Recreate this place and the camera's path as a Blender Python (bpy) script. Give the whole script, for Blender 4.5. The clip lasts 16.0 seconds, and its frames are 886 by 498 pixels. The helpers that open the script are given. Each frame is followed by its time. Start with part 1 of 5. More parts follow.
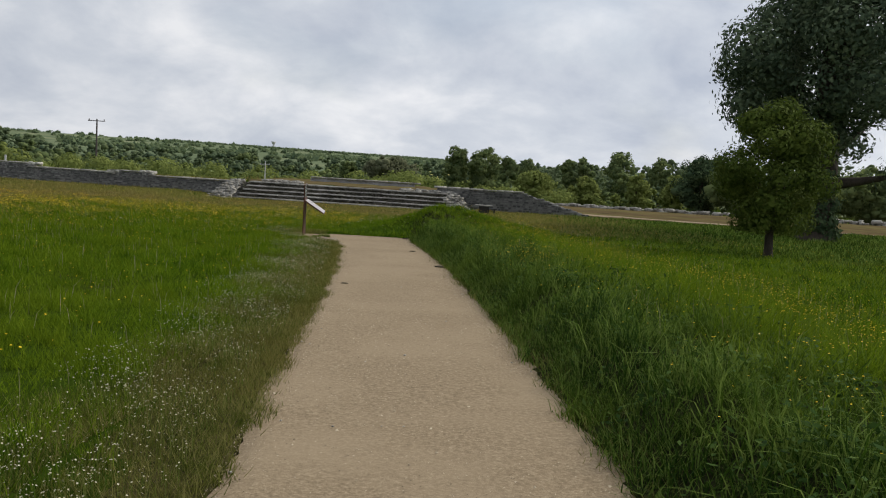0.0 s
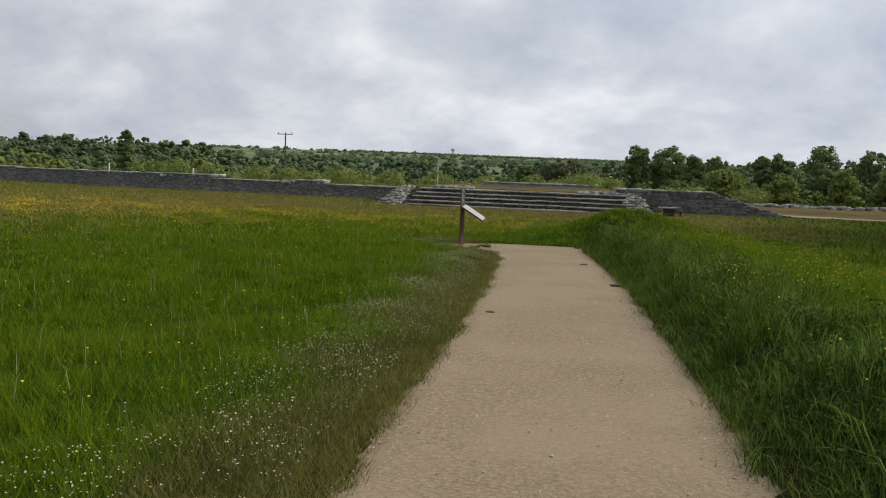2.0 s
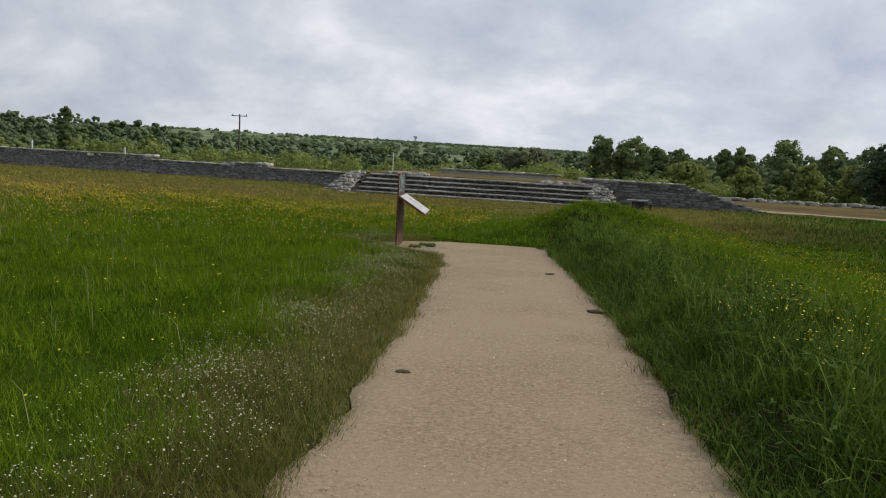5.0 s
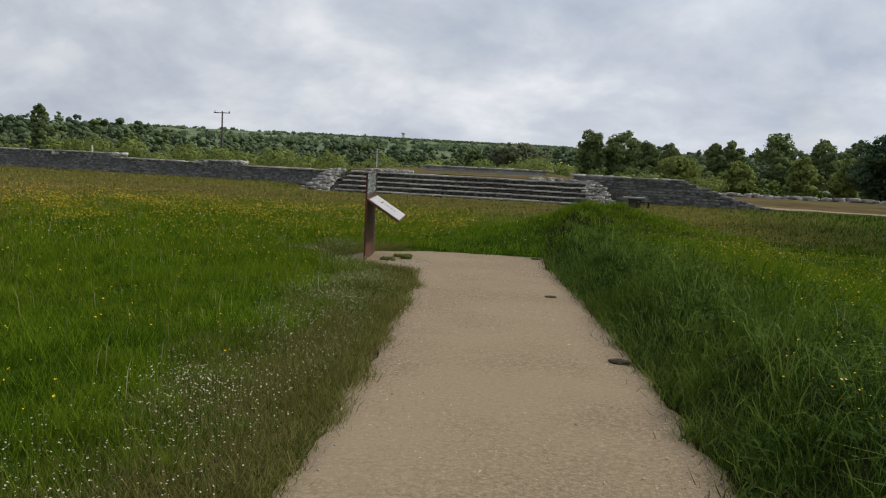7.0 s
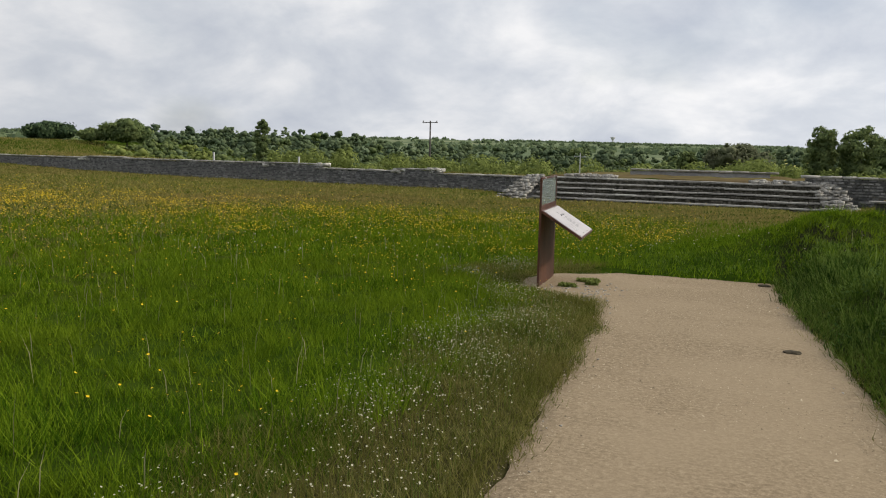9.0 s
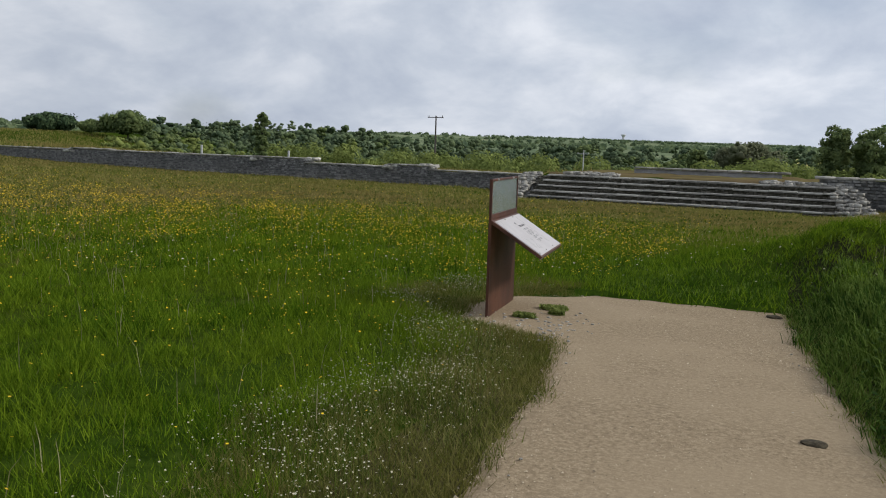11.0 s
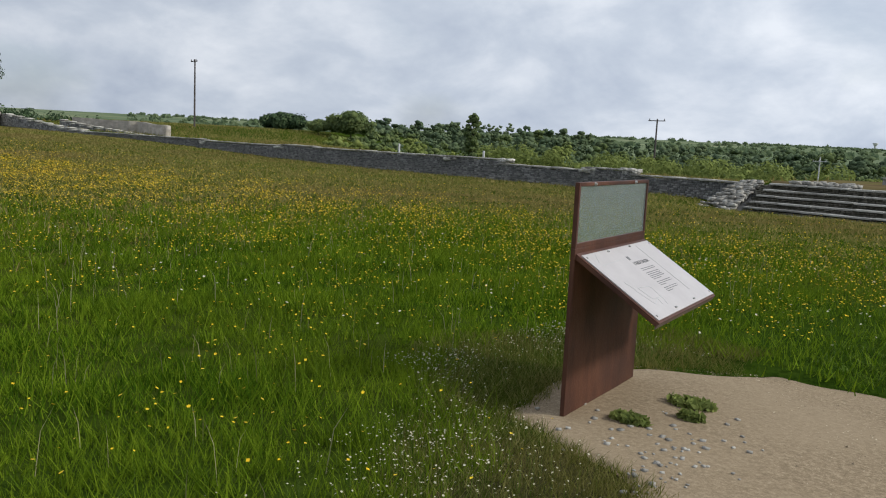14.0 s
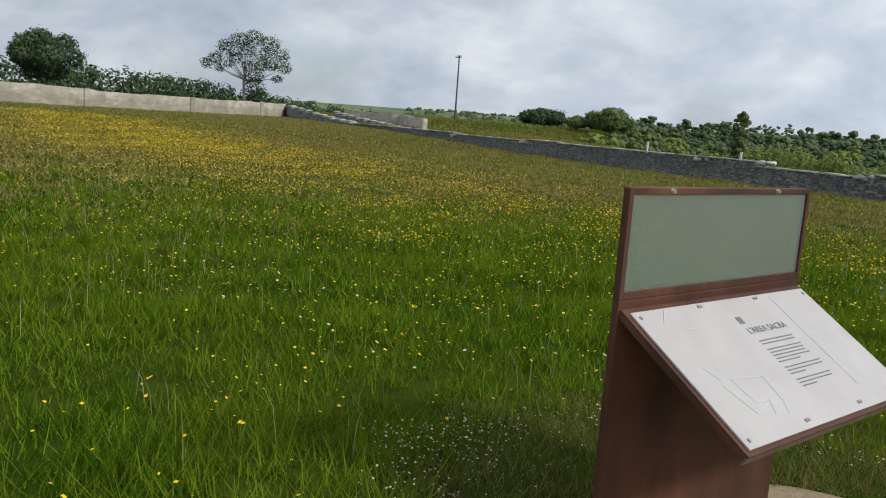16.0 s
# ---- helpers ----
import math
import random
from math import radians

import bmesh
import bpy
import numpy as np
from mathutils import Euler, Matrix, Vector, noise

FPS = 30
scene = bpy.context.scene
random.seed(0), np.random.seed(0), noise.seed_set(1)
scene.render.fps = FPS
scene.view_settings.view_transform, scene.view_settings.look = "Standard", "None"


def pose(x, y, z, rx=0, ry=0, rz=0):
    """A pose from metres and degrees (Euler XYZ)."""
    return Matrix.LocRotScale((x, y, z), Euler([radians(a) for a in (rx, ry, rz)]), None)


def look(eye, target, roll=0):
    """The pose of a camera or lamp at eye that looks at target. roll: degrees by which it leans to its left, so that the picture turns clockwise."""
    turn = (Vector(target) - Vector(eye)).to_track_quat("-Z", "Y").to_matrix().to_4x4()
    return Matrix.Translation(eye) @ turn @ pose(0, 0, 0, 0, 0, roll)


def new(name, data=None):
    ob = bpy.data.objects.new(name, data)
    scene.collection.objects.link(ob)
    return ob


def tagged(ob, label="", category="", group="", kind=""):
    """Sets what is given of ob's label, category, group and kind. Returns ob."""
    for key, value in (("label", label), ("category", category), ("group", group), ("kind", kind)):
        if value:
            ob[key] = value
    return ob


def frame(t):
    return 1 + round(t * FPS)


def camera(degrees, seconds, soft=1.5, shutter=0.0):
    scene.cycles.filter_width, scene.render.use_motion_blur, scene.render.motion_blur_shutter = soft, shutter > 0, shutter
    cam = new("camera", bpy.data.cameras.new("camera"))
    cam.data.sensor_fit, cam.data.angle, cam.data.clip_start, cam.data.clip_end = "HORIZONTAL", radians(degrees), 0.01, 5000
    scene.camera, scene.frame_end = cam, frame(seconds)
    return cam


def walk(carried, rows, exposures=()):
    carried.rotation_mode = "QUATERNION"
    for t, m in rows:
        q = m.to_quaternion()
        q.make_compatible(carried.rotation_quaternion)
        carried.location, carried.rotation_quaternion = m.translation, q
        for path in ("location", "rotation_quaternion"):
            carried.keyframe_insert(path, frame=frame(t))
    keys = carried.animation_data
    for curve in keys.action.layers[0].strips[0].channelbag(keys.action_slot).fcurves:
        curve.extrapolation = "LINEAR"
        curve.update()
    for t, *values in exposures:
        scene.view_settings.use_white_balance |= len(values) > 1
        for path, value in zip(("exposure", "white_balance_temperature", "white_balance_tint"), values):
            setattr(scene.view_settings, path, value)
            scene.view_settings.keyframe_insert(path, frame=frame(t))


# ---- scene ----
cam = camera(57.0, 16.0, soft=1.1)
PATH = [
    (0, (-0.111, -0.383, 1.458), (-0.098, 1.608, 1.263), 3.6),
    (0.5, (-0.122, 0.293, 1.458), (-0.106, 2.283, 1.258), 4.0),
    (1, (-0.048, 1.024, 1.424), (-0.086, 3.015, 1.237), 3.3),
    (1.5, (-0.083, 1.862, 1.395), (-0.27, 3.843, 1.192), 3.3),
    (2, (-0.042, 2.552, 1.353), (-0.462, 4.497, 1.148), 1.9),
    (2.5, (-0.076, 3.218, 1.337), (-0.512, 5.158, 1.129), 3.0),
    (3, (-0.056, 3.892, 1.301), (-0.482, 5.833, 1.082), 2.9),
    (3.5, (-0.126, 4.549, 1.279), (-0.541, 6.492, 1.051), 3.5),
    (4, (-0.188, 5.213, 1.279), (-0.58, 7.161, 1.053), 2.6),
    (4.5, (-0.27, 5.857, 1.258), (-0.652, 7.806, 1.023), 3.6),
    (4.7, (-0.286, 6.11, 1.229), (-0.625, 8.068, 0.999), 3.3),
    (7, (-0.574, 9.111, 1.198), (-0.871, 11.074, 0.96), 2.7),
    (7.5, (-0.604, 9.766, 1.195), (-0.936, 11.728, 0.993), 1.9),
    (8, (-0.695, 10.379, 1.178), (-1.211, 12.299, 0.969), 1.9),
    (8.5, (-0.678, 11.025, 1.176), (-1.425, 12.865, 0.94), 0.6),
    (9, (-0.799, 11.828, 1.119), (-1.582, 13.653, 0.879), 1.2),
    (11.3, (-0.901, 14.653, 1.119), (-1.706, 16.467, 0.867), 1.9),
    (11.5, (-0.909, 14.892, 1.116), (-1.72, 16.703, 0.869), 1.9),
    (12, (-0.927, 15.504, 1.096), (-1.746, 17.312, 0.854), 2.0),
    (12.5, (-1.042, 16.157, 1.068), (-1.872, 17.96, 0.823), 2.1),
    (13, (-1.114, 16.762, 1.034), (-2.085, 18.493, 0.788), 1.7),
    (13.5, (-1.304, 17.338, 1.014), (-2.506, 18.916, 0.761), 1.9),
    (14, (-1.392, 17.959, 1.001), (-2.642, 19.498, 0.738), 2.8),
    (14.5, (-1.499, 18.553, 0.975), (-2.858, 19.995, 0.7), 4.5),
    (15, (-1.573, 19.138, 0.987), (-2.97, 20.541, 0.706), 4.1),
    (15.5, (-1.652, 19.661, 0.977), (-3.179, 20.921, 0.691), 4.3),
    (16, (-1.841, 20.231, 0.968), (-3.502, 21.302, 0.661), 4.1),
]
EXPOSURE = [(0, -0.06, 6350, 10), (7, -0.12, 6250, 10), (8, -0.22, 6300, 10), (8.5, 0.03, 6450, 10), (9, 0.08, 6500, 10), (11.5, -0.12, 6000, 10), (13, -0.12, 6000, 9), (14, 0.02, 6000, 9), (16, 0.06, 6050, 7)]
walk(cam, [(t, look(eye, target, roll)) for t, eye, target, roll in PATH], EXPOSURE)

# ---------------------------------------------------------------- world, sun
SUN_AZ, SUN_EL = radians(64), radians(36)
world = bpy.data.worlds.new("world")
scene.world = world
world.use_nodes = True
wn, wl = world.node_tree.nodes, world.node_tree.links
wn.clear()


def wnode(kind, **kw):
    n = wn.new(kind)
    for k, v in kw.items():
        n.inputs[k].default_value = v
    return n


sky = wn.new("ShaderNodeTexSky")
sky.sky_type, sky.sun_disc = "NISHITA", False
sky.sun_elevation, sky.sun_rotation = SUN_EL, SUN_AZ
sky.dust_density, sky.air_density = 2.0, 1.0
bg_sky = wnode("ShaderNodeBackground", Strength=0.11)
wl.new(sky.outputs[0], bg_sky.inputs[0])
coord = wn.new("ShaderNodeTexCoord")
sep = wn.new("ShaderNodeSeparateXYZ")
wl.new(coord.outputs["Generated"], sep.inputs[0])
lift = wn.new("ShaderNodeMath")
lift.operation = "ADD"
lift.inputs[1].default_value = 0.55
up = wn.new("ShaderNodeMath")
up.operation = "ABSOLUTE"
wl.new(sep.outputs[2], up.inputs[0])
wl.new(up.outputs[0], lift.inputs[0])
flat = wn.new("ShaderNodeVectorMath")
flat.operation = "DIVIDE"
wl.new(coord.outputs["Generated"], flat.inputs[0])
comb = wn.new("ShaderNodeCombineXYZ")
for i in range(3):
    wl.new(lift.outputs[0], comb.inputs[i])
wl.new(comb.outputs[0], flat.inputs[1])
cl1 = wnode("ShaderNodeTexNoise", Scale=4.0, Detail=8.0, Roughness=0.56, Distortion=0.2)
cl2 = wnode("ShaderNodeTexNoise", Scale=1.6, Detail=4.0, Roughness=0.5)
for n in (cl1, cl2):
    wl.new(flat.outputs[0], n.inputs["Vector"])
tone = wn.new("ShaderNodeValToRGB")
tone.color_ramp.elements[0].position, tone.color_ramp.elements[0].color = 0.30, (0.47, 0.51, 0.59, 1)
tone.color_ramp.elements[1].position, tone.color_ramp.elements[1].color = 0.70, (0.86, 0.86, 0.87, 1)
e = tone.color_ramp.elements.new(0.5)
e.color = (0.63, 0.66, 0.71, 1)
wl.new(cl1.outputs[0], tone.inputs[0])
bg_cloud = wnode("ShaderNodeBackground", Strength=0.95)
sunward = wn.new("ShaderNodeVectorMath")
sunward.operation = "DOT_PRODUCT"
wl.new(coord.outputs["Generated"], sunward.inputs[0])
sunward.inputs[1].default_value = (math.sin(SUN_AZ) * math.cos(SUN_EL), math.cos(SUN_AZ) * math.cos(SUN_EL), math.sin(SUN_EL))
glow = wn.new("ShaderNodeMath")
glow.operation = "MULTIPLY_ADD"
glow.inputs[1].default_value, glow.inputs[2].default_value = 0.22, 0.96
wl.new(sunward.outputs["Value"], glow.inputs[0])
wl.new(glow.outputs[0], bg_cloud.inputs[1])
wl.new(tone.outputs[0], bg_cloud.inputs[0])
cover = wn.new("ShaderNodeValToRGB")
cover.color_ramp.elements[0].position, cover.color_ramp.elements[0].color = 0.28, (0.55, 0.55, 0.55, 1)
cover.color_ramp.elements[1].position, cover.color_ramp.elements[1].color = 0.45, (1, 1, 1, 1)
wl.new(cl2.outputs[0], cover.inputs[0])
skymix = wn.new("ShaderNodeMixShader")
wl.new(cover.outputs[0], skymix.inputs[0])
wl.new(bg_sky.outputs[0], skymix.inputs[1])
wl.new(bg_cloud.outputs[0], skymix.inputs[2])
wout = wn.new("ShaderNodeOutputWorld")
wl.new(skymix.outputs[0], wout.inputs[0])

sun = new("sun", bpy.data.lights.new("sun", "SUN"))
sun.data.energy, sun.data.angle, sun.data.color = 2.7, radians(8), (1.0, 0.93, 0.8)
sd = Vector((math.sin(SUN_AZ) * math.cos(SUN_EL), math.cos(SUN_AZ) * math.cos(SUN_EL), math.sin(SUN_EL)))
sun.matrix_world = look(sd * 50, (0, 0, 0))

# ---------------------------------------------------------------- materials


def material(name, stops, scale=3.0, detail=6.0, rough=0.9, bump=0.0, bump_scale=40.0, metal=0.0, island=0.0,
             translucent=0.0, big=0.0, big_scale=0.2, big_colour=(0.2, 0.2, 0.1), per_object=0.0, spec=0.3, stretch=(1, 1, 1), grain=0.65, span=(0.28, 0.72)):
    """Grain between the colour stops, large stains, relief, and a shade for each piece."""
    m = bpy.data.materials.new(name)
    m.use_nodes = True
    n, l = m.node_tree.nodes, m.node_tree.links
    n.clear()
    geo = n.new("ShaderNodeNewGeometry")
    mapping = n.new("ShaderNodeMapping")
    mapping.inputs["Scale"].default_value = stretch
    l.new(geo.outputs["Position"], mapping.inputs[0])
    tex = n.new("ShaderNodeTexNoise")
    tex.inputs["Scale"].default_value, tex.inputs["Detail"].default_value = scale, detail
    tex.inputs["Roughness"].default_value = grain
    l.new(mapping.outputs[0], tex.inputs["Vector"])
    fac = tex.outputs[0]
    if island or per_object:
        src = geo.outputs["Random Per Island"] if island else n.new("ShaderNodeObjectInfo").outputs["Random"]
        k = n.new("ShaderNodeMath")
        k.operation = "MULTIPLY_ADD"
        k.inputs[1].default_value = island or per_object
        k.inputs[2].default_value = -(island or per_object) / 2
        l.new(src, k.inputs[0])
        add = n.new("ShaderNodeMath")
        l.new(fac, add.inputs[0])
        l.new(k.outputs[0], add.inputs[1])
        fac = add.outputs[0]
    ramp = n.new("ShaderNodeValToRGB")
    els = ramp.color_ramp.elements
    els[0].position, els[1].position = span
    els[0].color, els[1].color = (*stops[0], 1), (*stops[-1], 1)
    for i, c in enumerate(stops[1:-1], 1):
        els.new(span[0] + (span[1] - span[0]) * i / (len(stops) - 1)).color = (*c, 1)
    l.new(fac, ramp.inputs[0])
    colour = ramp.outputs[0]
    if big:
        t2 = n.new("ShaderNodeTexNoise")
        t2.inputs["Scale"].default_value, t2.inputs["Detail"].default_value = big_scale, 5.0
        l.new(geo.outputs["Position"], t2.inputs["Vector"])
        r2 = n.new("ShaderNodeValToRGB")
        r2.color_ramp.elements[0].position, r2.color_ramp.elements[1].position = 0.42, 0.62
        l.new(t2.outputs[0], r2.inputs[0])
        k2 = n.new("ShaderNodeMath")
        k2.operation = "MULTIPLY"
        k2.inputs[1].default_value = big
        l.new(r2.outputs[0], k2.inputs[0])
        mx = n.new("ShaderNodeMix")
        mx.data_type = "RGBA"
        l.new(k2.outputs[0], mx.inputs[0])
        l.new(colour, mx.inputs[6])
        mx.inputs[7].default_value = (*big_colour, 1)
        colour = mx.outputs[2]
    b = n.new("ShaderNodeBsdfPrincipled")
    l.new(colour, b.inputs["Base Color"])
    b.inputs["Roughness"].default_value, b.inputs["Metallic"].default_value = rough, metal
    b.inputs["Specular IOR Level"].default_value = spec
    if bump:
        t3 = n.new("ShaderNodeTexNoise")
        t3.inputs["Scale"].default_value, t3.inputs["Detail"].default_value = bump_scale, 6.0
        l.new(geo.outputs["Position"], t3.inputs["Vector"])
        bp = n.new("ShaderNodeBump")
        bp.inputs["Strength"].default_value, bp.inputs["Distance"].default_value = bump, 0.02
        l.new(t3.outputs[0], bp.inputs["Height"])
        l.new(bp.outputs[0], b.inputs["Normal"])
    o = n.new("ShaderNodeOutputMaterial")
    last = b.outputs[0]
    if translucent:
        tr = n.new("ShaderNodeBsdfTranslucent")
        l.new(colour, tr.inputs[0])
        ms = n.new("ShaderNodeMixShader")
        ms.inputs[0].default_value = translucent
        l.new(last, ms.inputs[1])
        l.new(tr.outputs[0], ms.inputs[2])
        last = ms.outputs[0]
    l.new(last, o.inputs[0])
    return m


M = {}
M["meadow"] = material("meadow", [(0.012, 0.027, 0.003), (0.028, 0.052, 0.005), (0.05, 0.076, 0.009)], 5, 9, 1.0, 0.8, 30, big=0.5, big_scale=0.12, big_colour=(0.07, 0.075, 0.012), spec=0.0)
M["verge_ground"] = material("verge_ground", [(0.02, 0.021, 0.008), (0.05, 0.046, 0.017), (0.1, 0.085, 0.035)], 9, 9, 1.0, 0.8, 40, spec=0.0)
M["gravel"] = material("gravel", [(0.13, 0.096, 0.06), (0.255, 0.194, 0.122), (0.4, 0.318, 0.212)], 30, 14, 0.95, 0.22, 240, big=0.6, big_scale=0.9, big_colour=(0.31, 0.24, 0.155), spec=0.1, grain=0.88, span=(0.38, 0.62))
M["stone"] = material("stone", [(0.1, 0.1, 0.096), (0.2, 0.197, 0.186), (0.35, 0.34, 0.315)], 6, 6, 0.95, 0.4, 30, island=0.5, big=0.35, big_scale=0.7, big_colour=(0.09, 0.09, 0.085))
M["wall_stone"] = material("wall_stone", [(0.08, 0.08, 0.077), (0.17, 0.166, 0.156), (0.3, 0.29, 0.27)], 6, 6, 0.95, 0.4, 30, per_object=0.5, big=0.3, big_scale=0.7, big_colour=(0.1, 0.1, 0.095))
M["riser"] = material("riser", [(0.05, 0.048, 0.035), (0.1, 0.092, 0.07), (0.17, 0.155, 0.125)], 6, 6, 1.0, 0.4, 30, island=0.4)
M["pale_stone"] = material("pale_stone", [(0.34, 0.32, 0.28), (0.48, 0.455, 0.4), (0.62, 0.6, 0.54)], 5, 6, 0.95, 0.4, 25, island=0.35)
M["coping"] = material("coping", [(0.2, 0.19, 0.168), (0.32, 0.303, 0.268), (0.46, 0.44, 0.395)], 5, 6, 0.95, 0.4, 25, island=0.35)
M["slab"] = material("slab", [(0.18, 0.172, 0.155), (0.3, 0.288, 0.26), (0.44, 0.425, 0.385)], 4, 6, 0.95, 0.4, 25, per_object=0.3)
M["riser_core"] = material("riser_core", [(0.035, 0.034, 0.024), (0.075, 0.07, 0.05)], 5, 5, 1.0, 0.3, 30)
M["mortar"] = material("mortar", [(0.19, 0.183, 0.17), (0.3, 0.29, 0.27)], 5, 5, 1.0, 0.3, 30)
M["limewall"] = material("limewall", [(0.22, 0.19, 0.15), (0.35, 0.31, 0.245), (0.48, 0.43, 0.355)], 1.6, 8, 0.95, 0.4, 12, big=0.6, big_scale=0.5, big_colour=(0.22, 0.2, 0.165), stretch=(0.6, 0.6, 1.7))
M["redground"] = material("redground", [(0.07, 0.06, 0.03), (0.115, 0.085, 0.045), (0.15, 0.12, 0.06)], 0.6, 7, 1.0, 0.4, 12, spec=0.0, big=0.4, big_scale=0.15, big_colour=(0.16, 0.15, 0.05))
M["corten"] = material("corten", [(0.035, 0.014, 0.009), (0.095, 0.037, 0.022), (0.17, 0.072, 0.04)], 3, 8, 0.55, 0.12, 60, metal=0.3, big=0.4, big_scale=2.5, big_colour=(0.06, 0.03, 0.025), spec=0.4, stretch=(1, 1, 0.4))
M["panel_white"] = material("panel_white", [(0.42, 0.385, 0.375), (0.5, 0.465, 0.45)], 4, 4, 0.35, 0.0, spec=0.5)
M["ink"] = material("ink", [(0.13, 0.13, 0.13), (0.19, 0.19, 0.19)], 20, 2, 0.6)
M["pale_ink"] = material("pale_ink", [(0.5, 0.5, 0.5), (0.58, 0.58, 0.58)], 20, 2, 0.6)
M["worn_steel"] = material("worn_steel", [(0.12, 0.085, 0.065), (0.2, 0.155, 0.125)], 8, 6, 0.6, metal=0.3)
M["bolt"] = material("bolt", [(0.35, 0.34, 0.32), (0.55, 0.54, 0.5)], 30, 2, 0.4, metal=0.8)
M["dark_metal"] = material("dark_metal", [(0.02, 0.018, 0.018), (0.05, 0.045, 0.04)], 4, 5, 0.6, metal=0.2)
M["pole_wood"] = material("pole_wood", [(0.06, 0.05, 0.045), (0.13, 0.11, 0.1)], 5, 6, 0.9)
M["pale_metal"] = material("pale_metal", [(0.5, 0.5, 0.5), (0.62, 0.62, 0.6)], 5, 3, 0.6, metal=0.3)
M["bark"] = material("bark", [(0.03, 0.025, 0.018), (0.08, 0.065, 0.05)], 7, 8, 1.0, 0.8, 14, stretch=(1, 1, 0.3))
M["bark_pale"] = material("bark_pale", [(0.2, 0.19, 0.17), (0.36, 0.34, 0.31)], 5, 6, 0.95, 0.4, 14)


def leafmat(name, a, b, c, tr=0.3, big=0.4, big_colour=(0.09, 0.11, 0.02), scale=0.5):
    return material(name, [a, b, c], scale, 4, 0.85, island=0.45, translucent=tr, big=big, big_scale=0.12, big_colour=big_colour, spec=0.06)


M["leaf_dark"] = leafmat("leaf_dark", (0.035, 0.058, 0.03), (0.06, 0.095, 0.045), (0.1, 0.14, 0.065), 0.2, 0.0)
M["leaf_small"] = leafmat("leaf_small", (0.05, 0.075, 0.014), (0.08, 0.115, 0.02), (0.12, 0.155, 0.03), 0.25, 0.0)
# valley trees: green lifted, as distance haze is put into the colour
M["leaf_mid"] = leafmat("leaf_mid", (0.115, 0.16, 0.07), (0.18, 0.235, 0.095), (0.27, 0.32, 0.125), 0.48, 0.2)
M["leaf_light"] = leafmat("leaf_light", (0.16, 0.2, 0.055), (0.22, 0.265, 0.075), (0.3, 0.34, 0.1), 0.4, 0.2)
# farthest woods: paler, greyer green with the haze painted in
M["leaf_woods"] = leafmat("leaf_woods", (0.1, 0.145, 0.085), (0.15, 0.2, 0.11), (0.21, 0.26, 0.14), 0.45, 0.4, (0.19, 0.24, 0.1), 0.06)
M["leaf_grey"] = leafmat("leaf_grey", (0.14, 0.155, 0.09), (0.2, 0.215, 0.125), (0.28, 0.285, 0.18), 0.45, 0.2)
M["leaf_oak"] = leafmat("leaf_oak", (0.054, 0.0805, 0.0483), (0.096, 0.1323, 0.0747), (0.156, 0.1955, 0.1092), 0.25, 0.0)
M["leaf_weed"] = leafmat("leaf_weed", (0.025, 0.055, 0.012), (0.045, 0.09, 0.018), (0.09, 0.14, 0.03), 0.2, 0.0)
# soil and thatch, with the shade between bank blades painted into the colour
M["shaded_soil"] = material("shaded_soil", [(0.01, 0.012, 0.005), (0.022, 0.025, 0.01), (0.045, 0.046, 0.02)], 20, 6, 1.0, 0.6, 60, spec=0.0)
M["soil"] = material("soil", [(0.025, 0.02, 0.012), (0.055, 0.044, 0.026), (0.1, 0.08, 0.05)], 20, 6, 1.0, 0.6, 60)
M["pebble"] = material("pebble", [(0.14, 0.11, 0.075), (0.32, 0.255, 0.17), (0.52, 0.44, 0.32)], 30, 3, 0.9, island=0.7, spec=0.15)
# patchwork of pale fields and woods, some haze mixed into the colours
M["far_hill"] = material("far_hill", [(0.07, 0.1, 0.06), (0.14, 0.175, 0.1), (0.25, 0.26, 0.15)], 0.008, 8, 1.0, spec=0.0)
M["rape"] = material("rape", [(0.4, 0.36, 0.1), (0.52, 0.47, 0.16)], 0.05, 5, 1.0)


def grassmat(name, a, b, c, big=0.45, big_scale=0.5, big_colour=(0.1, 0.12, 0.02), tr=0.35):
    return material(name, [a, b, c], 1.3, 4, 0.8, island=0.75, translucent=tr, big=big, big_scale=big_scale, big_colour=big_colour, spec=0.05)


M["grass_lush"] = grassmat("grass_lush", (0.037, 0.083, 0.003), (0.086, 0.16, 0.0055), (0.185, 0.265, 0.013), 0.5, 0.4, (0.155, 0.21, 0.011))
M["grass_verge"] = grassmat("grass_verge", (0.07, 0.095, 0.012), (0.145, 0.16, 0.03), (0.27, 0.25, 0.085), 0.5, 1.2, (0.175, 0.15, 0.04))
M["grass_bank"] = grassmat("grass_bank", (0.02, 0.05, 0.006), (0.055, 0.112, 0.012), (0.18, 0.25, 0.05), 0.4, 0.5, (0.115, 0.17, 0.016), 0.25)
M["grass_far"] = grassmat("grass_far", (0.13, 0.15, 0.024), (0.22, 0.21, 0.046), (0.31, 0.26, 0.09), 0.55, 0.09, (0.26, 0.185, 0.075))
M["seed"] = grassmat("seed", (0.2, 0.19, 0.08), (0.3, 0.28, 0.14), (0.4, 0.36, 0.2), 0.0)
M["yellow"] = material("yellow", [(0.8, 0.5, 0.006), (0.9, 0.64, 0.015)], 9, 2, 0.5, island=0.3, translucent=0.2)
M["white_petal"] = material("white_petal", [(0.46, 0.42, 0.27), (0.66, 0.62, 0.45)], 9, 2, 0.6, island=0.3, translucent=0.2)

# frosted glass of the sign; its diffuse share also paints in surface reflection
gm = bpy.data.materials.new("frosted_glass")
gm.use_nodes = True
gb = gm.node_tree.nodes["Principled BSDF"]
gb.inputs["Base Color"].default_value = (0.66, 0.74, 0.73, 1)
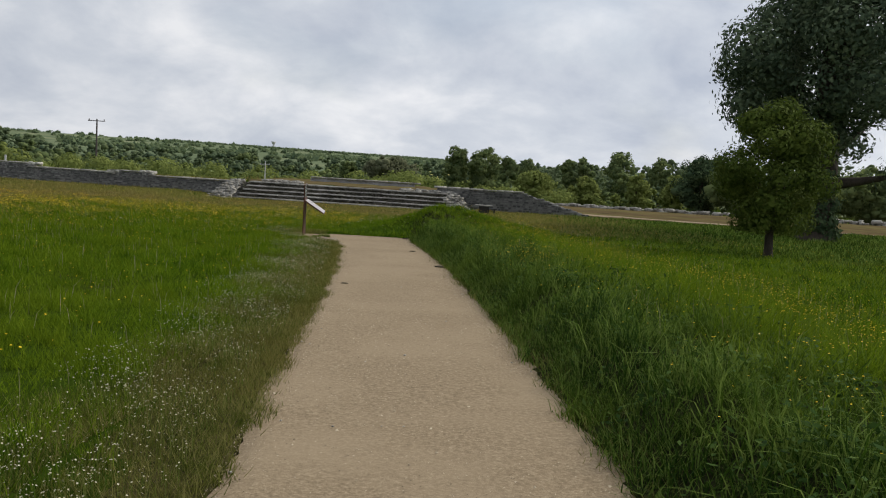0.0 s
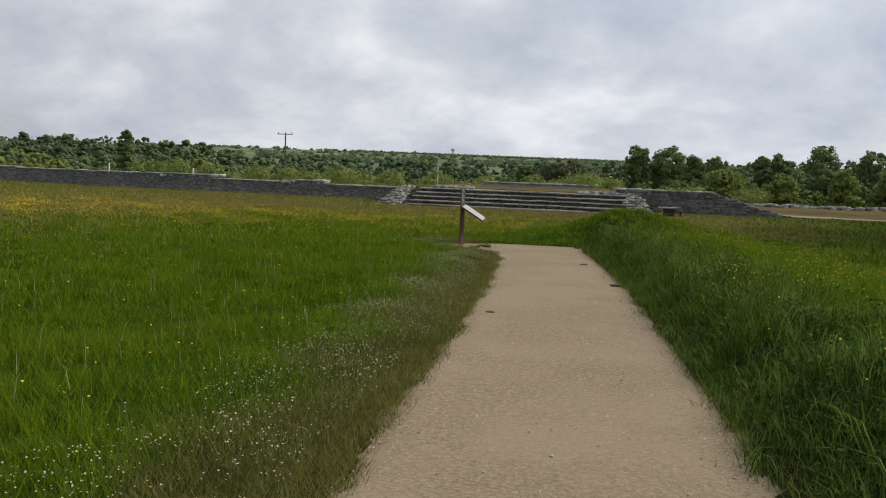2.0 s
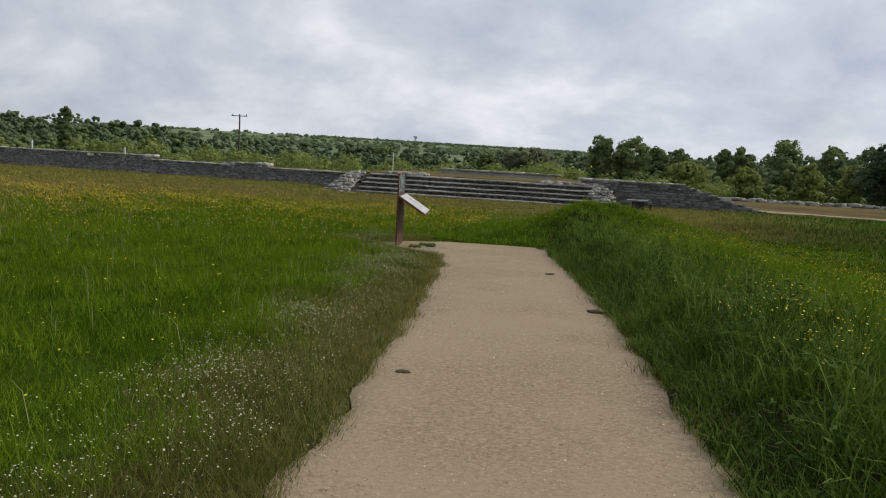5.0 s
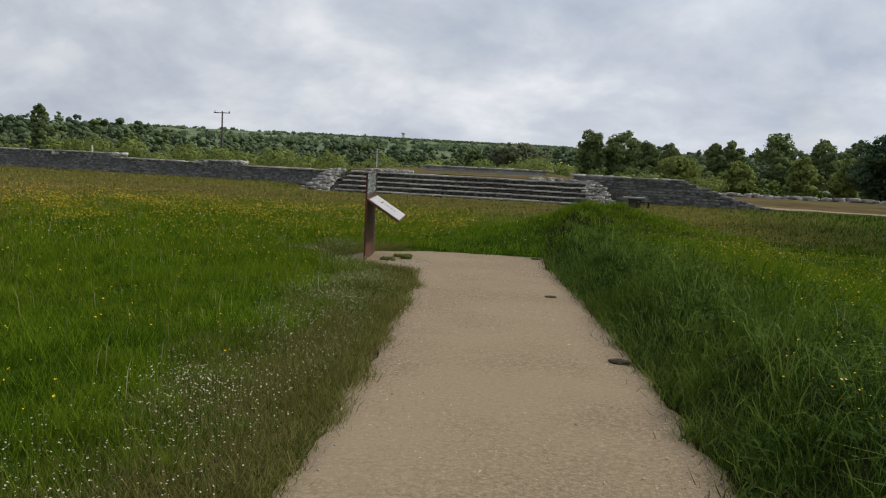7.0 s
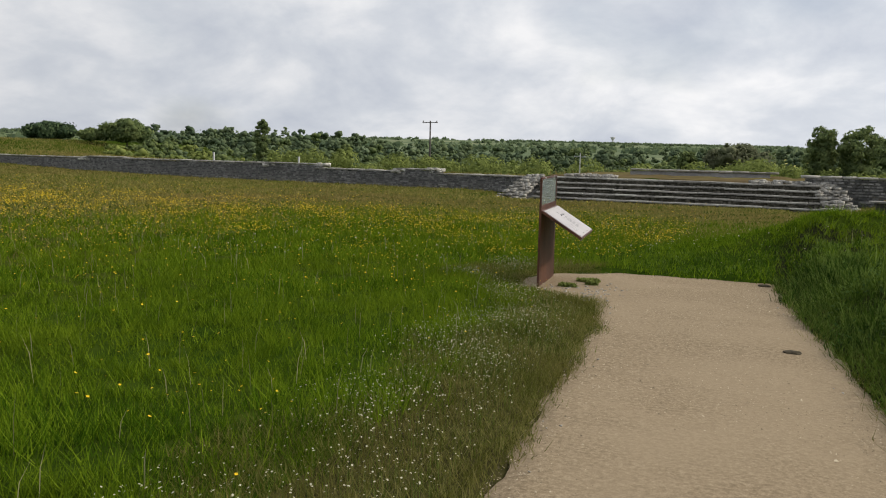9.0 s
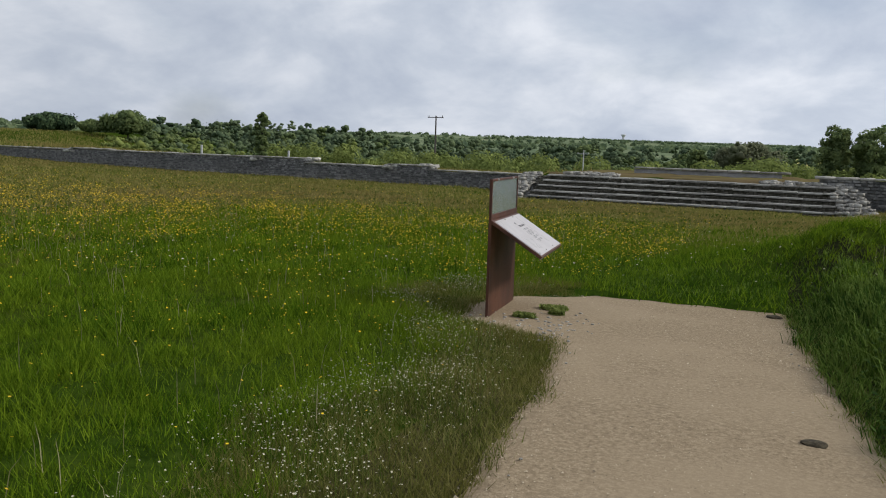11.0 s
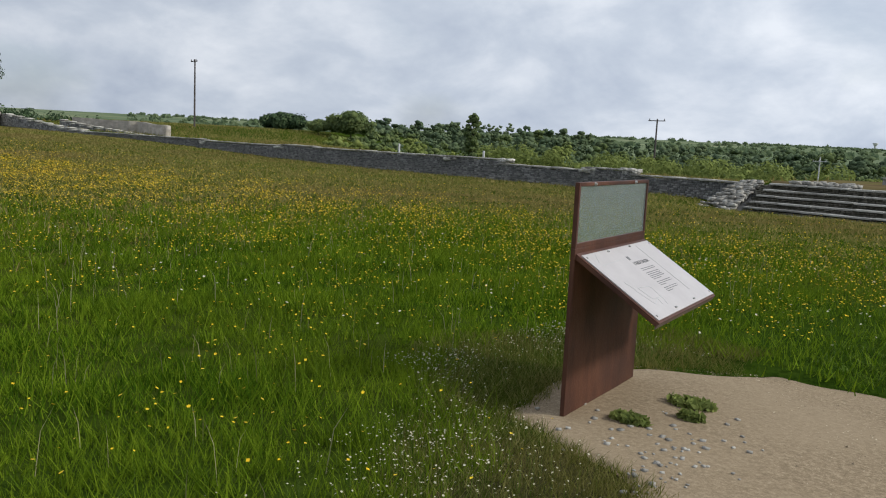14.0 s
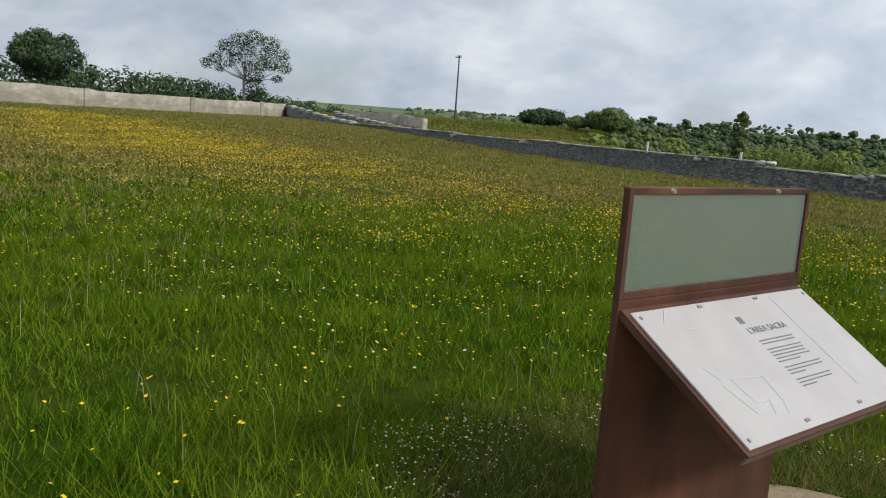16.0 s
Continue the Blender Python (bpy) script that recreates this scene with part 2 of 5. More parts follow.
gb.inputs["Transmission Weight"].default_value = 0.88
gb.inputs["Roughness"].default_value, gb.inputs["IOR"].default_value = 0.2, 1.45
M["glass"] = gm

# ---------------------------------------------------------------- mesh helpers
rng = np.random.default_rng(7)


def mesh_np(name, V, F, mat, smooth=False):
    """A mesh from arrays: V n x 3, F m x k or a list of such arrays."""
    parts = F if isinstance(F, list) else [F]
    me = bpy.data.meshes.new(name)
    V = np.asarray(V, np.float32)
    me.vertices.add(len(V))
    me.vertices.foreach_set("co", V.ravel())
    loops = np.concatenate([np.asarray(f).ravel() for f in parts]).astype(np.int32)
    sizes = np.concatenate([np.full(len(f), np.asarray(f).shape[1]) for f in parts]).astype(np.int32)
    starts = np.concatenate([[0], np.cumsum(sizes)[:-1]]).astype(np.int32)
    me.loops.add(len(loops))
    me.loops.foreach_set("vertex_index", loops)
    me.polygons.add(len(sizes))
    me.polygons.foreach_set("loop_start", starts)
    me.polygons.foreach_set("loop_total", sizes)
    if smooth:
        me.polygons.foreach_set("use_smooth", np.ones(len(sizes), bool))
    me.update()
    me.validate()
    if mat:
        me.materials.append(M[mat])
    return me


def thing(name, label, category, group="", kind="", at=(0, 0, 0)):
    ob = new(name)
    ob.location = at
    ob.empty_display_size = 0.2
    return tagged(ob, label, category, group, kind)


def part(name, me, parent, label="", mat=None):
    """One mesh as a part of its parent, with its points given in the world's metres relative to the thing."""
    if isinstance(me, bmesh.types.BMesh):
        data = bpy.data.meshes.new(name)
        me.to_mesh(data)
        me.free()
        me = data
        if mat:
            me.materials.append(M[mat])
    ob = new(name, me)
    ob.parent = parent
    return tagged(ob, label)


def structure(name, me, label, category):
    return tagged(new(name, me), label, category, "", "structure")


def add_box(bm, size, m, bevel=0.0):
    r = bmesh.ops.create_cube(bm, size=1.0, matrix=m @ Matrix.Diagonal((*size, 1)))
    if bevel:
        edges = list({e for v in r["verts"] for e in v.link_edges})
        bmesh.ops.bevel(bm, geom=edges, offset=bevel, segments=2, affect="EDGES", profile=0.6)


def box_bm(size, m, bevel=0.0):
    bm = bmesh.new()
    add_box(bm, size, m, bevel)
    return bm


def tube(pts, radii, sides=8):
    """Vertices and faces of a tapered limb along pts."""
    pts = [Vector(p) for p in pts]
    V, F = [], []
    for i, p in enumerate(pts):
        d = (pts[min(i + 1, len(pts) - 1)] - pts[max(i - 1, 0)]).normalized()
        a = d.orthogonal().normalized()
        b = d.cross(a)
        for s in range(sides):
            w = 2 * math.pi * s / sides
            V.append(p + (a * math.cos(w) + b * math.sin(w)) * radii[i])
    for i in range(len(pts) - 1):
        for s in range(sides):
            q = (s + 1) % sides
            F.append((i * sides + s, i * sides + q, (i + 1) * sides + q, (i + 1) * sides + s))
    return np.array([tuple(v) for v in V]), np.array(F)


def tubes(list_of_tubes):
    V, F, k = [], [], 0
    for v, f in list_of_tubes:
        V.append(v)
        F.append(f + k)
        k += len(v)
    return np.concatenate(V), np.concatenate(F)


# ---------------------------------------------------------------- the lie of the land
def smooth(t):
    t = np.clip(t, 0, 1)
    return t * t * (3 - 2 * t)


def left_edge(y):
    return np.interp(y, [-12, -3, 3.5, 8, 11.6, 13.5, 16.5, 19.7, 21.2, 21.7, 22.1, 23.3, 23.9, 24.5], [-0.8, -1.0, -1.2, -1.52, -1.76, -1.93, -2.2, -2.58, -2.84, -3.1, -4.2, -4.4, -4.2, -3.4])


def right_edge(y):
    return np.interp(y, [-12, -3, 3.9, 8.9, 13.2, 17.9, 21.4, 24.6, 30], [2.2, 1.5, 1.1, 0.77, 0.43, -0.05, -0.57, -0.93, -1.2])


def wall_y(x):
    return 54.0 - 0.075 * x


def base_land(x, y):
    x, y = np.asarray(x, float), np.asarray(y, float)
    z = np.interp(y, [-60, 0, 24.6, 40, 53], [0.6, -0.15, -0.74, -0.98, -1.12])
    rise = np.interp(-x, [38, 50, 60, 73, 85, 109, 150, 400], [0, 0.15, 0.45, 0.75, 0.92, 1.2, 1.4, 0.8])
    z = z + rise * smooth((y + 40) / 40 + 0.4)
    behind = smooth((y - wall_y(x) - 0.6) / 0.9)
    left = smooth((-x - 14) / 45)
    inside = smooth((x + 14.5) / 0.5) * (1 - smooth((x - 3) / 6))
    west = smooth((-x - 60 - 0.4 * (y - 57)) / 36)
    lift = 0.4 * left + 0.95 * inside + 0.35 * (1 - left) * (1 - inside) * (1 - smooth((x - 4) / 6))
    z = z + behind * (lift + 1.0 * west * smooth((y - 62) / 35) - 2.4 * (1 - west) * smooth((y - 66) / 60))
    z = z - 0.26 * smooth((y - 46) / 4.5) * (1 - smooth((y - 55) / 1.0)) * smooth((x + 17) / 3) * (1 - smooth((x + 0.5) / 3))
    r = np.hypot(x, y)
    z = z - 6 * smooth((y - 130) / 200) * smooth((r - 120) / 200)
    z = z + 8 * smooth((r - 420) / 300) * (y > 0) * smooth((y - 130) / 200)
    z = z + 40 * smooth((r - 900) / 2900) + 6 * np.sin(x / 390 + 1.0) * np.sin(y / 610) * smooth((r - 600) / 1500)
    return z


def bank(x, y):
    x, y = np.asarray(x, float), np.asarray(y, float)
    d = x - right_edge(y)
    ridge = np.interp(y, [-20, 2, 14, 24, 30, 33], [0.3, 0.34, 0.38, 0.36, 0.12, 0.0])
    h = ridge * smooth(d / 0.75) * (1 - 0.9 * smooth((d - 1.6) / 4.0))
    sx = np.where(x < -0.3, 1.6, 3.2)
    h = h + 0.7 * np.exp(-(((x + 0.3) / sx) ** 2 + ((y - 28.2) / 2.0) ** 2)) * (1 - smooth(-(y - 25.2)))
    return h


def land(x, y):
    x, y = np.asarray(x, float), np.asarray(y, float)
    bumps = 0.03 * np.sin(x * 1.7 + 0.6 * y) * np.sin(y * 1.3 - 0.4 * x) + 0.02 * np.sin(x * 4.1 - y * 2.2)
    side = np.where(x < -2, smooth((left_edge(y) - x) / 0.8), smooth((x - right_edge(y)) / 0.6))
    off = np.where(y > 24.6, 1, side)
    hummock = 0.075 * np.sin(x * 6.1 + 2.2 * np.sin(y * 1.9)) * np.sin(y * 5.3 + 1.7 * np.sin(x * 2.3)) + 0.05 * np.sin(x * 2.7 - y * 3.4)
    d = x - right_edge(y)
    bumps = bumps + hummock * smooth((d - 0.15) / 0.5) * (1 - smooth((d - 4) / 4)) * (y < 32) * (y > -12)
    return base_land(x, y) + bank(x, y) + (bumps + 0.05 * (x < -1)) * off * (np.hypot(x, y) < 300)


def ground_sheet():
    near = np.concatenate([np.arange(-10, -1.2, 0.32), np.arange(-1.2, 5, 0.2), np.arange(5.1, 10.01, 0.4)])
    xs = np.concatenate([-np.geomspace(5000, 70, 34), np.arange(-66, -10, 1.5), near, np.arange(11, 60, 1.5), np.geomspace(64, 5000, 32)])
    ys = np.concatenate([-np.geomspace(5000, 14, 24), np.arange(-12, 34.01, 0.32), np.arange(34.5, 66, 0.5), np.geomspace(67, 5000, 50)])
    X, Y = np.meshgrid(xs, ys)
    Z = land(X, Y)
    on_path = (X > left_edge(Y) - 0.05) & (X < right_edge(Y) + 0.05) & (Y < 24.7)
    Z = Z - 0.07 * on_path
    V = np.stack([X, Y, Z], -1).reshape(-1, 3)
    nx, ny = len(xs), len(ys)
    i = np.arange(nx * ny).reshape(ny, nx)
    F = np.stack([i[:-1, :-1], i[:-1, 1:], i[1:, 1:], i[1:, :-1]], -1).reshape(-1, 4)
    me = mesh_np("ground", V, F, "meadow", True)
    me.materials.append(M["far_hill"])
    me.materials.append(M["redground"])
    me.materials.append(M["verge_ground"])
    me.materials.append(M["shaded_soil"])
    c = V[F].mean(1)
    r = np.hypot(c[:, 0], c[:, 1])
    idx = np.where(r > 420, 1, 0)
    red = (c[:, 1] > wall_y(c[:, 0]) + 1.2) & (c[:, 1] < 110) & (c[:, 0] > -13) & (c[:, 0] < 60)
    red &= (c[:, 1] < 72) | (c[:, 0] > 8)
    idx = np.where(red, 2, idx)
    d = left_edge(c[:, 1]) - c[:, 0]
    verge = (d > -0.3) & (d < 0.75 + 0.2 * np.sin(c[:, 1] * 1.3)) & (c[:, 1] < 22.2) & (c[:, 1] > -12)
    idx = np.where(verge, 3, idx)
    # near-black ground under the bank grass paints the shade in its gaps
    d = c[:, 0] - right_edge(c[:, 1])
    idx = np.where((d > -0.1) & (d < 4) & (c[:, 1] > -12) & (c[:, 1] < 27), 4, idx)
    me.polygons.foreach_set("material_index", idx.astype(np.int32))
    return structure("ground", me, "green meadow ground falling gently to a stone wall", "ground")


ground_sheet()


def gravel_path():
    ys = np.arange(-12, 24.62, 0.08)
    us = np.linspace(0, 1, 33)
    soft = lambda v: np.convolve(v, np.ones(5) / 5, "same")
    L = left_edge(ys) + 0.04 * np.sin(ys * 5.1) * np.sin(ys * 2.3) + soft(0.05 * rng.standard_normal(len(ys)))
    R = right_edge(ys) + 0.04 * np.sin(ys * 4.7 + 1) * np.sin(ys * 1.9) + soft(0.05 * rng.standard_normal(len(ys)))
    X = L[:, None] + (R - L)[:, None] * us[None]
    Y = np.repeat(ys[:, None], len(us), 1) + 0.12 * us[None] * (ys[:, None] > 20) + 0.03 * np.sin(X * 9)
    Z = base_land(X, Y) + 0.004 + 0.008 * np.sin(X * 1.7 + Y * 0.6) * np.sin(Y * 0.9)
    edge = np.minimum(us, 1 - us)[None]
    Z = Z - 0.03 * (1 - smooth(edge / 0.05))
    V = np.stack([X, Y, Z], -1).reshape(-1, 3)
    i = np.arange(V.shape[0]).reshape(X.shape)
    F = np.stack([i[:-1, :-1], i[:-1, 1:], i[1:, 1:], i[1:, :-1]], -1).reshape(-1, 4)
    structure("path", mesh_np("path", V, F, "gravel", True), "beige compacted gravel footpath with ragged edges", "path")


gravel_path()


def shaded_edges():
    """Dark strip where the bank meets the gravel: soil, with the grass's shade put into its colour."""
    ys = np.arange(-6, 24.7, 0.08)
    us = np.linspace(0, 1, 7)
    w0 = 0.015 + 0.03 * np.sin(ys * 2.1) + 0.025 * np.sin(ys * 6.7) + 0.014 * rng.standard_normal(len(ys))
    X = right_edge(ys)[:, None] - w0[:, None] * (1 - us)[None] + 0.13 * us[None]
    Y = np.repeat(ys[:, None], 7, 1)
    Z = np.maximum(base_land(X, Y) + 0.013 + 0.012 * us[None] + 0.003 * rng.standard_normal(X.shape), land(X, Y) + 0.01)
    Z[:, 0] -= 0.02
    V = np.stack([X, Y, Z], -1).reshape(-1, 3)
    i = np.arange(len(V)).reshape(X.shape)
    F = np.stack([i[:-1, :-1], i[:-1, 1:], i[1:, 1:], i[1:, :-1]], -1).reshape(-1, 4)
    structure("path_edge", mesh_np("path_edge", V, F, "shaded_soil", True), "dark strip of soil and painted shade edging the gravel path", "soil")


shaded_edges()

# ---------------------------------------------------------------- stone walls
WALL_DIR = Vector((1, -0.075, 0)).normalized()
WALL_ROT = Matrix.Rotation(math.atan2(-0.075, 1), 4, "Z")


def stones(x0, x1, z_low, z_top, thick, seed, course=0.15, length=0.28, face=0.0, lump=0.02, gap=0.025):
    """Rough blocks in courses, front faces proud of the core by a little. z_low, z_top: functions of x."""
    rs = np.random.default_rng(seed)
    V, F = [], []
    cube = np.array([(-1, -1, -1), (1, -1, -1), (1, 1, -1), (-1, 1, -1), (-1, -1, 1), (1, -1, 1), (1, 1, 1), (-1, 1, 1)]) * 0.5
    quads = np.array([(0, 1, 5, 4), (1, 2, 6, 5), (3, 0, 4, 7), (4, 5, 6, 7), (2, 3, 7, 6)])
    zmin, zmax = min(z_low(x0), z_low(x1)) - 0.2, max(z_top(t) for t in np.linspace(x0, x1, 40))
    k, z = 0, zmin
    while z < zmax:
        h = course * rs.uniform(0.85, 1.15)
        x = x0 + rs.uniform(-0.2, 0)
        while x < x1:
            w = length * rs.uniform(0.6, 1.5)
            xm = x + w / 2
            if z + h * 0.4 > z_low(xm) - 0.12 and z + h <= z_top(xm) + 0.03:
                proud = rs.uniform(0, lump)
                c = cube * (w - gap, thick, h - gap) + rs.uniform(-0.008, 0.008, (8, 3))
                c = c + (xm, wall_y(xm) + thick / 2 - proud - face, z + h / 2)
                V.append(c)
                F.append(quads + 8 * k)
                k += 1
            x += w
        z += h
    return np.concatenate(V), np.concatenate(F)


def core(x0, x1, z_low, z_top, y_front, thick, n=None):
    """The mortar body behind the stones: a strip with a stepped top."""
    n = n or max(2, int((x1 - x0) / 0.6))
    xs = np.linspace(x0, x1, n + 1)
    V, F = [], []
    for i, x in enumerate(xs):
        zt, zl = z_top(x) - 0.03, z_low(x) - 0.5
        yf = wall_y(x) + y_front
        V += [(x, yf, zl), (x, yf, zt), (x, yf + thick, zt), (x, yf + thick, zl)]
    for i in range(n):
        a, b = 4 * i, 4 * i + 4
        F += [(a, b, b + 1, a + 1), (a + 1, b + 1, b + 2, a + 2), (a + 2, b + 2, b + 3, a + 3)]
    F += [(0, 1, 2, 3), (4 * n + 3, 4 * n + 2, 4 * n + 1, 4 * n)]
    return np.array(V), np.array(F)


def coping(x0, x1, z_top, thick, seed, length=0.7, lip=0.05, height=0.08):
    rs = np.random.default_rng(seed)
    cube = np.array([(-1, -1, -1), (1, -1, -1), (1, 1, -1), (-1, 1, -1), (-1, -1, 1), (1, -1, 1), (1, 1, 1), (-1, 1, 1)]) * 0.5
    quads = np.array([(0, 1, 5, 4), (1, 2, 6, 5), (2, 3, 7, 6), (3, 0, 4, 7), (4, 5, 6, 7), (3, 2, 1, 0)])
    V, F, k, x = [], [], 0, x0
    while x < x1:
        w = length * rs.uniform(0.5, 1.4)
        xm = x + w / 2
        c = cube * (w - 0.02, thick + 2 * lip, height * rs.uniform(0.7, 1.3)) + rs.uniform(-0.015, 0.015, (8, 3))
        V.append(c + (xm, wall_y(xm) + thick / 2 + rs.uniform(-0.03, 0.03), z_top(xm) + height / 2))
        F.append(quads + 8 * k)
        k += 1
        x += w
    return np.concatenate(V), np.concatenate(F)


def rubble(n, centre, spread, size, seed, ground=None):
    """A heap of broken stones."""
    rs = np.random.default_rng(seed)
    cube = np.array([(-1, -1, -1), (1, -1, -1), (1, 1, -1), (-1, 1, -1), (-1, -1, 1), (1, -1, 1), (1, 1, 1), (-1, 1, 1)]) * 0.5
    quads = np.array([(0, 1, 5, 4), (1, 2, 6, 5), (2, 3, 7, 6), (3, 0, 4, 7), (4, 5, 6, 7), (3, 2, 1, 0)])
    V, F = [], []
    for k in range(n):
        s = size * rs.uniform(0.5, 1.5) * np.array([1.4, 1.0, 0.6])
        c = cube * s * rs.uniform(0.75, 1.15, (8, 3))
        a = rs.uniform(0, 6.28)
        R = np.array([(math.cos(a), -math.sin(a), 0), (math.sin(a), math.cos(a), 0), (0, 0, 1)])
        p = np.array(centre) + rs.uniform(-1, 1, 3) * spread
        V.append(c @ R.T + p)
        F.append(quads + 8 * k)
    return np.concatenate(V), np.concatenate(F)


def low(x):
    return float(land(x, wall_y(x) - 0.4))


# heights of the wall's upper edge along its length, with its steps down towards the stairs
def long_top(x):
    if x > -20.2:
        return -0.27
    if x > -22.6:
        return -0.06
    if x > -28.4:
        return -0.2
    if x > -32.4:
        return 0.06
    if x > -46:
        return 0.03
    if x > -50:
        return 0.1
    if x > -61:
        return 0.0
    if x > -66:
        return 0.1
    return 0.1


def long_wall():
    w = thing("wall_north", "long low grey coursed rubble wall with stepped weathered top", "wall", kind="structure")
    x0, x1 = -88.0, -13.8
    V, F = stones(x0, x1, low, long_top, 0.3, 3, 0.105, 0.155, gap=0.042)
    tagged(part("masonry", mesh_np("masonry", V, F, "stone"), w), kind="stuff")
    part("core", mesh_np("core", *core(x0, x1, low, long_top, 0.09, 0.6), "mortar"), w)
    tagged(part("coping", mesh_np("coping", *coping(x0, x1, long_top, 0.7, 4), "coping"), w, "pale weathered coping stones"), kind="stuff")
    # upper course set back, on the long stretches
    for k, (a, b, h) in enumerate([(-32.4, -28.4, 0.16), (-22.6, -20.2, 0.16), (-61, -50, 0.12)]):
        V, F = rubble(34, (b, wall_y(b) + 0.3, long_top(b - 0.1) - 0.02), (0.5, 0.25, 0.1), 0.19, 20 + k)
        tagged(part("broken_end", mesh_np("broken_end", V, F, "pale_stone"), w, "broken pale stones at a step of the wall"), kind="stuff")
        V, F = rubble(26, (a, wall_y(a) + 0.2, long_top(a + 0.1) - 0.12), (0.45, 0.25, 0.1), 0.19, 40 + k)
        tagged(part("broken_end", mesh_np("broken_end", V, F, "pale_stone"), w, "broken pale stones at a step of the wall"), kind="stuff")


long_wall()


def right_top(x):
    if x < 5.2:
        return 0.2
    return 0.2 - 0.105 * math.floor((x - 5.2) / 0.37)


def right_wall():
    w = thing("wall_east", "grey coursed stone wall stepping down to the grass", "wall", kind="structure")
    part("core", mesh_np("core", *core(-0.4, 9.7, low, right_top, 0.09, 0.7, 60), "mortar"), w)
    tagged(part("coping", mesh_np("coping", *coping(-0.6, 5.1, right_top, 0.75, 5), "coping"), w, "pale flat coping stones"), kind="stuff")
    return w


east_wall = right_wall()


# ---------------------------------------------------------------- broad stairs of the podium
def stairs():
    w = thing("stone_stairs", "broad weathered grey stone steps rising to a podium", "stairs", kind="structure")
    rs = random.Random(11)
    n, rise, tread, x0, x1 = 5, 0.25, 0.42, -13.4, 0.3
    z0 = -1.39
    y_front = -2.3
    for k in range(n):
        x, z = x0 + 0.12 * k, z0 + rise * k
        y = y_front + tread * k
        while x < x1 - 0.3:
            L = min(rs.uniform(0.8, 1.6), x1 - x)
            xm = x + L / 2
            bm = box_bm((L - 0.02, 0.66, 0.075), pose(0, 0, 0, rs.uniform(-0.6, 0.6), rs.uniform(-0.5, 0.5), math.degrees(math.atan2(-0.075, 1))), 0.02)
            ob = part("step_slab", bm, w, mat="slab")
            ob.location = (xm, wall_y(xm) + y + 0.31 + rs.uniform(-0.03, 0.03), z + rise - 0.037 + rs.uniform(-0.012, 0.012))
            x += L
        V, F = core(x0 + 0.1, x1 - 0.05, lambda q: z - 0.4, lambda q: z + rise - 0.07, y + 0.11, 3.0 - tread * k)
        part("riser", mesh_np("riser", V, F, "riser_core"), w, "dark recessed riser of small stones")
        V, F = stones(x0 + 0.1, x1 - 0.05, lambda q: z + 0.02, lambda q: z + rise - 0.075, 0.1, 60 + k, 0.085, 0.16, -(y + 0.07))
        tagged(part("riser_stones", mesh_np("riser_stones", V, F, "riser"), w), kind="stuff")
    # foot stones at the grass
    V, F = core(x0 + 1.6, x1 - 3.5, lambda q: z0 - 0.4, lambda q: z0 + 0.1, y_front - 0.45, 0.6)
    part("foot_course", mesh_np("foot_course", V, F, "slab"), w, "low foot course half sunk in grass")
    for side, xs in (("flank", x0 - 0.5), ("flank", x1 + 0.2)):
        V = []
        for k in range(9):
            f = k / 8
            out = -1 if xs < -5 else 1
            V.append(rubble(48, (xs + out * 0.7 * (1 - f), wall_y(xs) - 2.3 + 2.3 * f, -1.3 + 1.14 * f), (0.75 - 0.3 * f, 0.3, 0.07), 0.15, 100 + k + (50 if xs > -5 else 0)))
        V, F = tubes(V)
        tagged(part(side, mesh_np(side, V, F, "coping"), w, "crumbled pale side wall of the stairs"), kind="stuff")
        bm = bmesh.new()
        for k in range(9):
            f = k / 8
            add_box(bm, (0.7, 0.36, 1.0 + 1.0 * f), pose(xs, wall_y(xs) - 2.3 + 2.3 * f, -1.45 - 0.5 + 0.5 * f))
        part("flank_core", bm, w, mat="mortar")
    # rim of the podium behind the top step
    for k, (a, b) in enumerate([(-10.4, -2.2)]):
        rim = lambda q: 0.12
        V, F = coping(a, b, rim, 0.5, 31, 0.9, 0.02, 0.1)
        V = V + np.array([0, 9.0, 0.02])
        tagged(part("podium_rim", mesh_np("podium_rim", V, F, "coping"), w, "low pale stone rim"), kind="stuff")
        V, F = core(a, b, lambda q: -0.8, lambda q: 0.15, 9.05, 0.4)
        part("rim_core", mesh_np("rim_core", V, F, "mortar"), w)
    for xm, wd in ((-10.9, 1.6), (-1.2, 2.2)):
        V, F = rubble(110, (xm, wall_y(xm) + 0.5, -0.07), (wd * 0.75, 0.8, 0.05), 0.17, int(70 + wd * 10))
        tagged(part("top_rubble", mesh_np("top_rubble", V, F, "coping"), w, "pale rubble stones on top of the stairs"), kind="stuff")


stairs()


